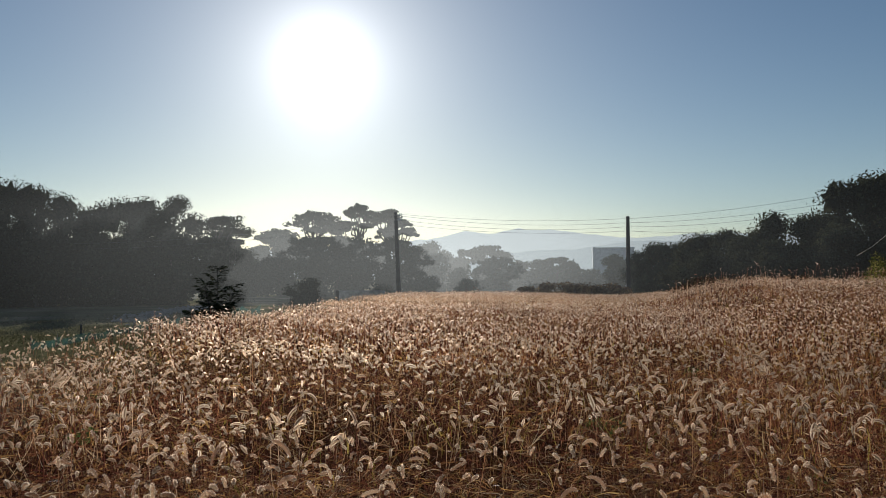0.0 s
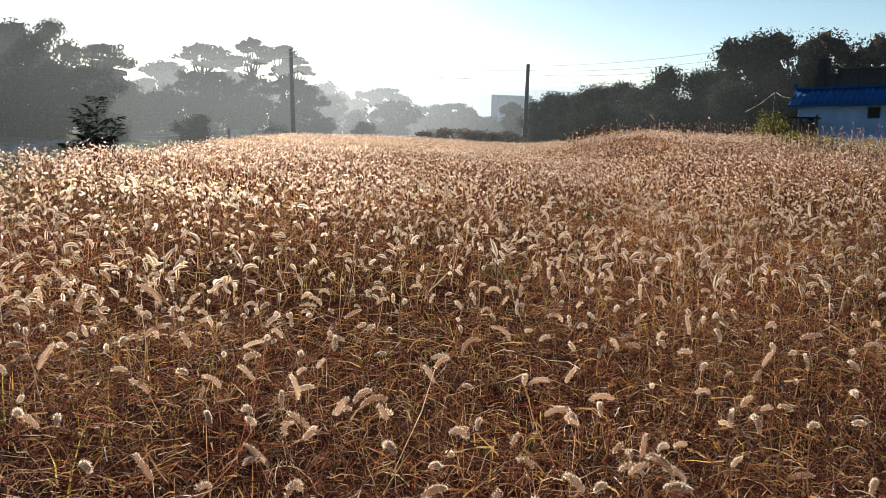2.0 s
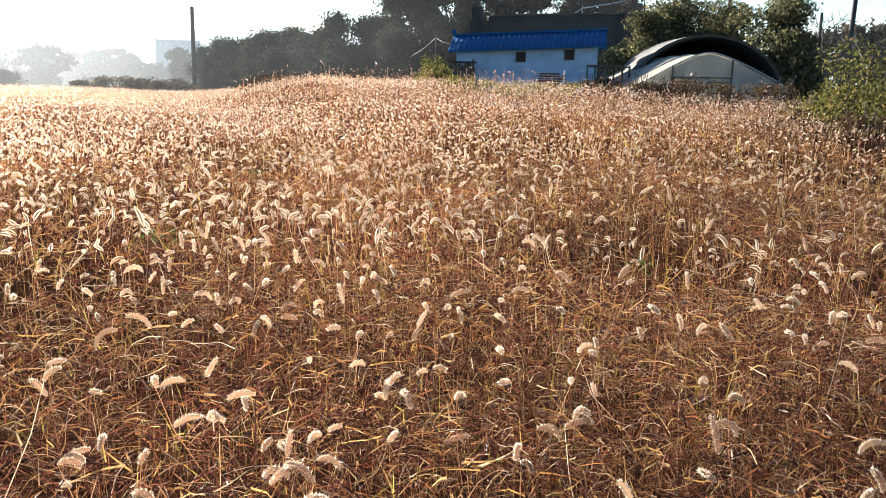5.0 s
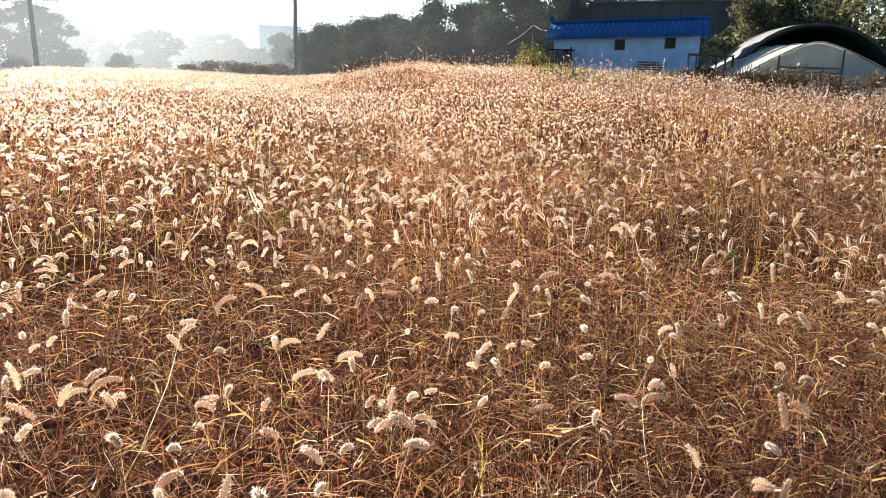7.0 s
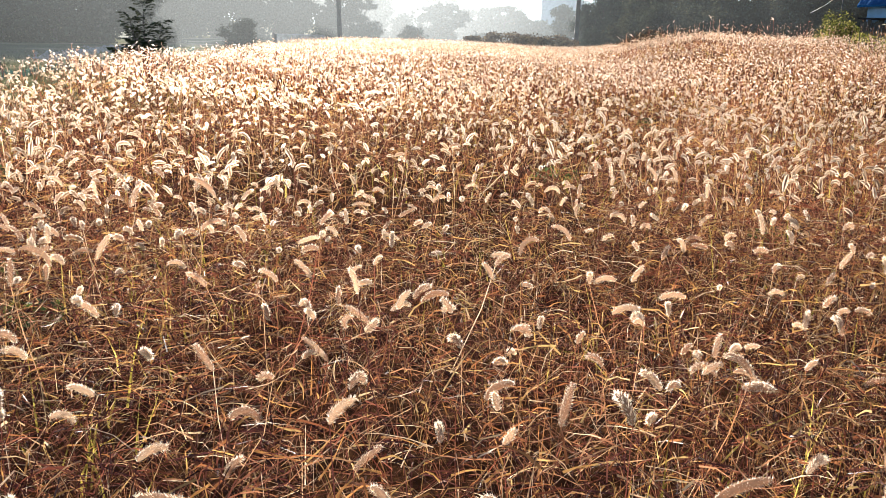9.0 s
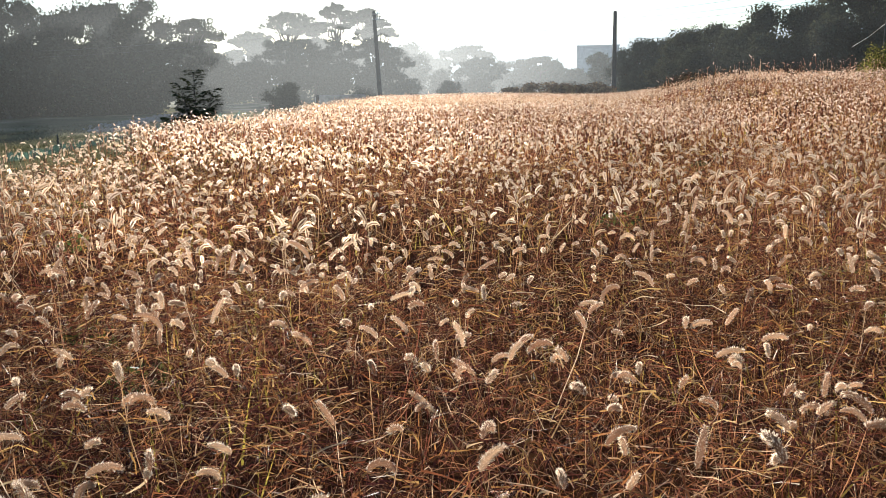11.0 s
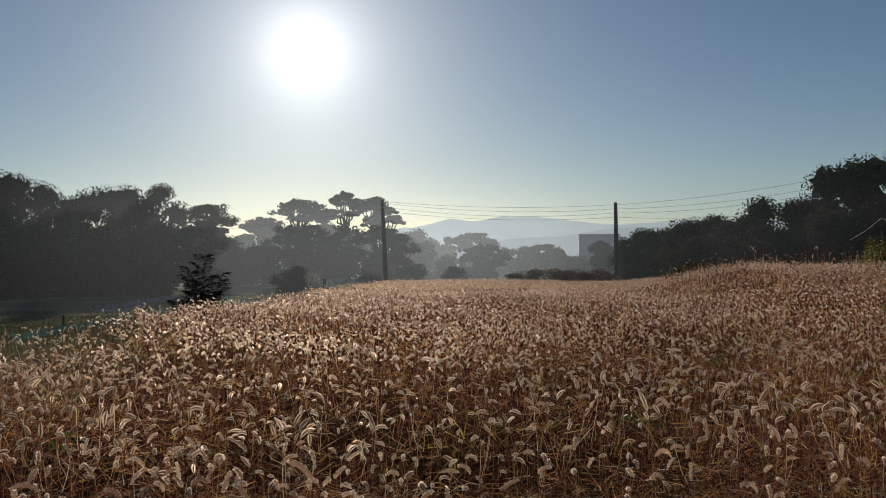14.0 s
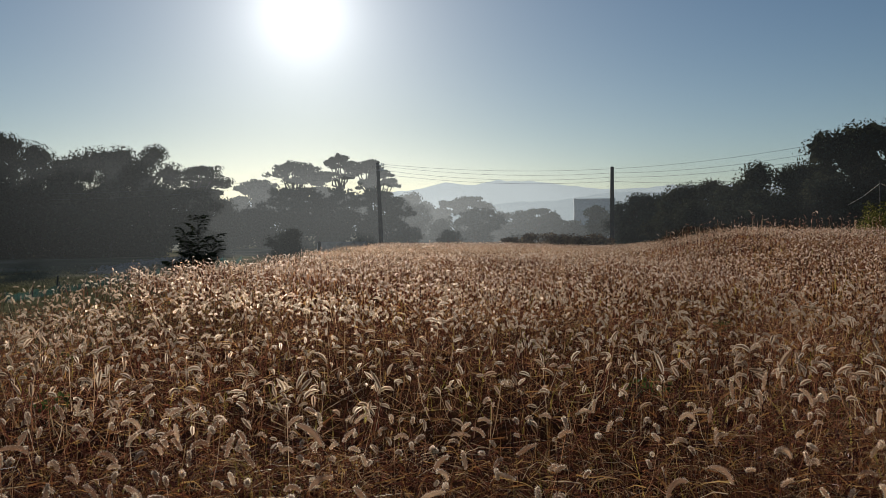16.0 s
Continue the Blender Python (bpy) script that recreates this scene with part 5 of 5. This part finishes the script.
for i, (turn, far, top, width) in enumerate([(-52.2, 75, 3.6, 9), (-54.6, 75, 3.9, 9), (-57, 75, 4.1, 9), (-59.5, 75, 4.2, 9), (-62, 75, 4.2, 9), (-65, 76, 4.2, 9), (-43, 75, 5.0, 9), (-46, 78, 4.6, 9)]):
    broad_tree(turn, far, top, width, M_AUTUMN, "grey brown tree in the hedge beyond the far meadow", 330 + i, 2800, 0.17, 0.0, "hedge_tree", "hedge beyond the far meadow")


def bare_tree(turn, far, top, seed):
    rng = np.random.default_rng(seed)
    x, y = bearing(turn, far)
    z = float(ground_z(x, y))
    h = 1.45 + far * math.tan(radians(top)) - z
    ob = thing("bare_tree", (x, y, z), 0, "leafless tree with fine grey twigs", "tree", "bare trees")
    limbs = []

    def grow(p, d, length, r, depth):
        q = p + d * length
        limbs.append(tube(limb_path(rng, p, q, 0.03 * length, 4), np.linspace(r, r * 0.6, 4), 5))
        if depth:
            for _ in range(3):
                e = Vector((d.x + rng.normal() * 0.5, d.y + rng.normal() * 0.5, d.z + rng.normal() * 0.25)).normalized()
                grow(q, e, length * rng.uniform(0.55, 0.8), r * 0.6, depth - 1)

    grow(Vector((0, 0, -0.1)), Vector((0, 0, 1)), h * 0.36, 0.018 * h, 4)
    part("branches", mesh_of("branches", *joined(limbs), M_BARK, True), None, ob)


for i, (turn, far, top) in enumerate([(-51.6, 60, 5.6), (-55.2, 60, 5.4), (-56.4, 62, 5.6), (-57.8, 60, 5.3), (-60, 60, 5.4)]):
    bare_tree(turn, far, top, 340 + i)
for turn, far, top, lean, label in ((-53.9, 40, 6.0, 0.25, "leaning pole, half pale, behind the vines"), (-52.3, 58, 4.4, 0.0, "thin dark pole in the far hedge"), (-43.6, 46, 6.6, 0.0, "dark pole behind the yard trees"), (-46.9, 46, 6.6, 0.05, "dark pole behind the yard trees")):
    x, y = bearing(turn, far)
    z = float(ground_z(x, y))
    ob = thing("yard_pole", (x, y, z), 0, label, "pole", "yard poles")
    h = 1.45 + far * math.tan(radians(top)) - z
    part("shaft", mesh_of("shaft", *tube([(0, 0, -0.2), (lean * h * 0.12, 0, h)], (0.12, 0.09), 10), M_POLE, True), None, ob)
x, y = bearing(-42.1, 44)
frame_tower = thing("ladder_frame", (x, y, 3.0), radians(-42), "thin steel ladder frame rising behind the shed", "ladder")
for dx in (-0.28, 0.28):
    part("rail", mesh_of("rail", *tube([(dx, 0, 0), (dx, 0, 3.2)], (0.03, 0.03), 6), M_POLE, True), None, frame_tower)
for k in range(7):
    part("rung", mesh_of("rung", *tube([(-0.28, 0, 0.5 + 0.42 * k), (0.28, 0, 0.5 + 0.42 * k)], (0.018, 0.018), 6), M_POLE, True), None, frame_tower)
part("foot", box(-0.35, 0.35, -0.1, 0.1, -3.0, 0.02), M_POLE, frame_tower)


# ---- meadow side ----
def young_tree(turn, far, tall, seed):
    """Sapling of several upright shoots, with feathered fronds of paired leaflets in loose tiers."""
    rng = np.random.default_rng(seed)
    x, y = bearing(turn, far)
    z = float(ground_z(x, y)) - 0.03
    ob = thing("sapling", (x, y, z), 0, "dark bushy sapling with feathered leaves on the bank", "shrub")
    sticks, v, t = [], [], []

    def leaflet(p, e, d, long):
        n = len(v)
        wide = d * long * 0.24
        sag = Vector((0, 0, -0.12 * long))
        v.extend([p, p + e * long * 0.45 + wide, p + e * long + sag, p + e * long * 0.45 - wide])
        t.extend([(n, n + 1, n + 2), (n, n + 2, n + 3)])

    shoots = [(0.0, 0.0, 1.0), (0.45, 0.5, 0.80), (0.48, 2.4, 0.72), (0.42, 4.1, 0.84), (0.60, 5.3, 0.62), (0.62, 1.6, 0.58), (0.66, 3.3, 0.55)]
    for out, way, share in shoots:
        tip = Vector((out * math.cos(way), out * math.sin(way), tall * share))
        line = [Vector((tip.x * f ** 1.4, tip.y * f ** 1.4, tip.z * f)) for f in (0, 0.35, 0.7, 1.0)]
        sticks.append(tube([line[0] - Vector((0, 0, 0.1))] + line[1:], (0.028, 0.020, 0.012, 0.004), 6))
        for k in range(22):
            f = 0.30 + 0.70 * (k + 0.5) / 22
            base = Vector((tip.x * f ** 1.4, tip.y * f ** 1.4, tip.z * f))
            w = 2.4 * k + way + rng.normal() * 0.2
            d = Vector((math.cos(w), math.sin(w), 0))
            reach = (0.52 * (1.06 - f) ** 0.55 + 0.05) * rng.uniform(0.8, 1.15)
            rise = rng.uniform(0.75, 1.1)
            frond = [base + d * reach * q + Vector((0, 0, reach * (rise * q * 1.6 - 0.75 * q * q))) for q in (0, 0.33, 0.66, 1.0)]
            sticks.append(tube(frond, (0.006, 0.005, 0.004, 0.002), 4))
            across = d.cross(Vector((0, 0, 1)))
            for q in np.linspace(0.22, 0.95, 8):
                p = base + d * reach * float(q) + Vector((0, 0, reach * (rise * float(q) * 1.6 - 0.75 * float(q) ** 2)))
                for sign in (-1, 1):
                    e = (across * sign + d * 0.55 + Vector((0, 0, rng.normal() * 0.15))).normalized()
                    leaflet(p, e, d, 0.22 * rng.uniform(0.75, 1.15) * (1.1 - 0.4 * float(q)))
            leaflet(frond[-1], d, across, 0.15)
    part("trunk", mesh_of("trunk", *joined(sticks), M_BARK, True), None, ob)
    part("foliage", mesh_of("foliage", [tuple(p) for p in v], t, M_SAPLING), None, ob)


young_tree(15.3, 22.5, 2.6, 401)


def netting(points, height, label):
    """Low fence: stakes with a sagging sheet of net between them."""
    x0, y0 = points[0]
    z0 = float(ground_z(x0, y0))
    ob = thing("net_fence", (x0, y0, z0), 0, label, "fence", "net fences")
    rng = np.random.default_rng(int(abs(x0 * 100)))
    for (xa, ya), (xb, yb) in zip(points, points[1:]):
        n = 9
        s = np.linspace(0, 1, n)
        x, y = xa + (xb - xa) * s, ya + (yb - ya) * s
        g = ground_z(x, y)
        top = height * (1 - 0.25 * np.sin(np.pi * s)) + rng.normal(0, 0.03, n)
        off = rng.normal(0, 0.03, n)
        v = np.concatenate([np.stack([x - x0, y - y0 + off, g - z0 + 0.02], 1), np.stack([x - x0, y - y0 - off, g - z0 + top], 1)])
        v = np.concatenate([v, v + np.array([0.006, 0.006, 0])])
        k, tris = np.arange(n - 1), []
        for b0 in (0, 2 * n):
            tris += [np.stack([b0 + k, b0 + k + 1, b0 + n + k + 1], 1), np.stack([b0 + k, b0 + n + k + 1, b0 + n + k], 1)]
        part("net", mesh_of("net", v, np.concatenate(tris), M_NET), None, ob)
        part("stake", mesh_of("stake", *tube([(xa - x0, ya - y0, g[0] - z0 - 0.1), (xa - x0 + 0.02, ya - y0, g[0] - z0 + height + 0.12)], (0.018, 0.014), 6), M_OLDWOOD, True), None, ob)


netting([bearing(t, d) for t, d in ((26.5, 32), (25, 33.5), (23.5, 35.5), (22, 38), (20.5, 41), (19, 44.5), (17.6, 48))], 0.34, "low teal net fence sagging along the meadow")
netting([bearing(t, d) for t, d in ((14.8, 45), (13.6, 47), (12.4, 49.5))], 0.95, "teal net fence behind the sapling")
for i, (turn, far, tall) in enumerate([(7.3, 55, 1.65), (23.6, 40, 0.5)]):
    x, y = bearing(turn, far)
    ob = thing("field_post", (x, y, float(ground_z(x, y))), 0, "short weathered post in the meadow", "post", "field posts")
    part("shaft", mesh_of("shaft", *tube([(0, 0, -0.2), (0.02, 0, tall)], (0.11 if i == 0 else 0.05, 0.10 if i == 0 else 0.04), 8), M_OLDWOOD, True), None, ob)


def meadow_tufts():
    rng = np.random.default_rng(501)
    n = 42000
    r = np.sqrt(rng.uniform(6 ** 2, 62 ** 2, n))
    a = np.radians(rng.uniform(0, 48, n))
    x, y = -np.sin(a) * r, np.cos(a) * r
    keep = (x < -3.7) & (rng.uniform(size=n) < np.clip(0.35 + 0.9 * np.sin(x * 0.35 + np.sin(y * 0.21) * 2) * np.cos(y * 0.17), 0.12, 1))
    x, y = x[keep], y[keep]
    n, r = len(x), r[keep]
    near = np.clip(1 - (-3.3 - x) / 4, 0, 1)
    tall = (0.10 + 0.32 * near * rng.uniform(0.4, 1.0, n)) * rng.uniform(0.5, 1.3, n)
    wide = 0.0012 * np.clip(r, 8, 60) * 0.55 * rng.uniform(0.6, 1.4, n)
    return ribbons(rng, x, y, 0 * x, tall, rng.normal(0, 0.06, n), np.abs(rng.normal(0, 0.06, n)), wide, 2)


tagged(part("meadow_grass", mesh_of("meadow_grass", *meadow_tufts(), M_MEADOWGRASS), None), "short olive meadow grass with taller weeds on the bank", "grass", kind="stuff")


def pebble_strip():
    rng = np.random.default_rng(502)
    n = 700
    a = rng.uniform(0, 1, n)
    turn, far = 21 - 5 * a + rng.normal(0, 0.5, n), 52 + 24 * a + rng.normal(0, 2.0, n)
    x, y = -np.sin(np.radians(turn)) * far, np.cos(np.radians(turn)) * far
    g = ground_z(x, y)
    s = rng.uniform(0.05, 0.2, n)
    base = np.array([(1, 0, 0), (0, 1, 0), (-1, 0, 0), (0, -1, 0), (0, 0, 0.8), (0, 0, -0.4)])
    v = (base[None] * s[:, None, None] * rng.uniform(0.7, 1.3, (n, 6, 1)) + np.stack([x, y, g + 0.02], 1)[:, None]).reshape(-1, 3)
    one = np.array([(0, 1, 4), (1, 2, 4), (2, 3, 4), (3, 0, 4), (1, 0, 5), (2, 1, 5), (3, 2, 5), (0, 3, 5)])
    return v, (6 * np.arange(n)[:, None, None] + one).reshape(-1, 3)


tagged(part("field_stones", mesh_of("field_stones", *pebble_strip(), M_STONE), None), "strip of pale stones and rubble along the meadow", "stones", kind="stuff")


def herb_clumps():
    """Low green herbs that show between the stem_mass."""
    rng = np.random.default_rng(503)
    spots = [(-0.95, 2.3), (-1.15, 2.6), (1.6, 3.4), (-1.9, 4.2), (2.7, 3.0), (0.9, 4.6), (-2.4, 5.6), (3.4, 5.2), (2.1, 6.8)]
    centres = [(x + rng.normal() * 0.03, y, float(ground_z(x, y)) + 0.60 + rng.uniform(0, 0.08)) for x, y in spots]
    return leaf_cloud(rng, centres, [(rng.uniform(0.06, 0.14), 0.05) for _ in spots], 520, 0.016)


tagged(part("green_herbs", mesh_of("green_herbs", *herb_clumps(), M_HERB), None), "small green herb leaves among the dry stem_mass", "herb", kind="stuff")
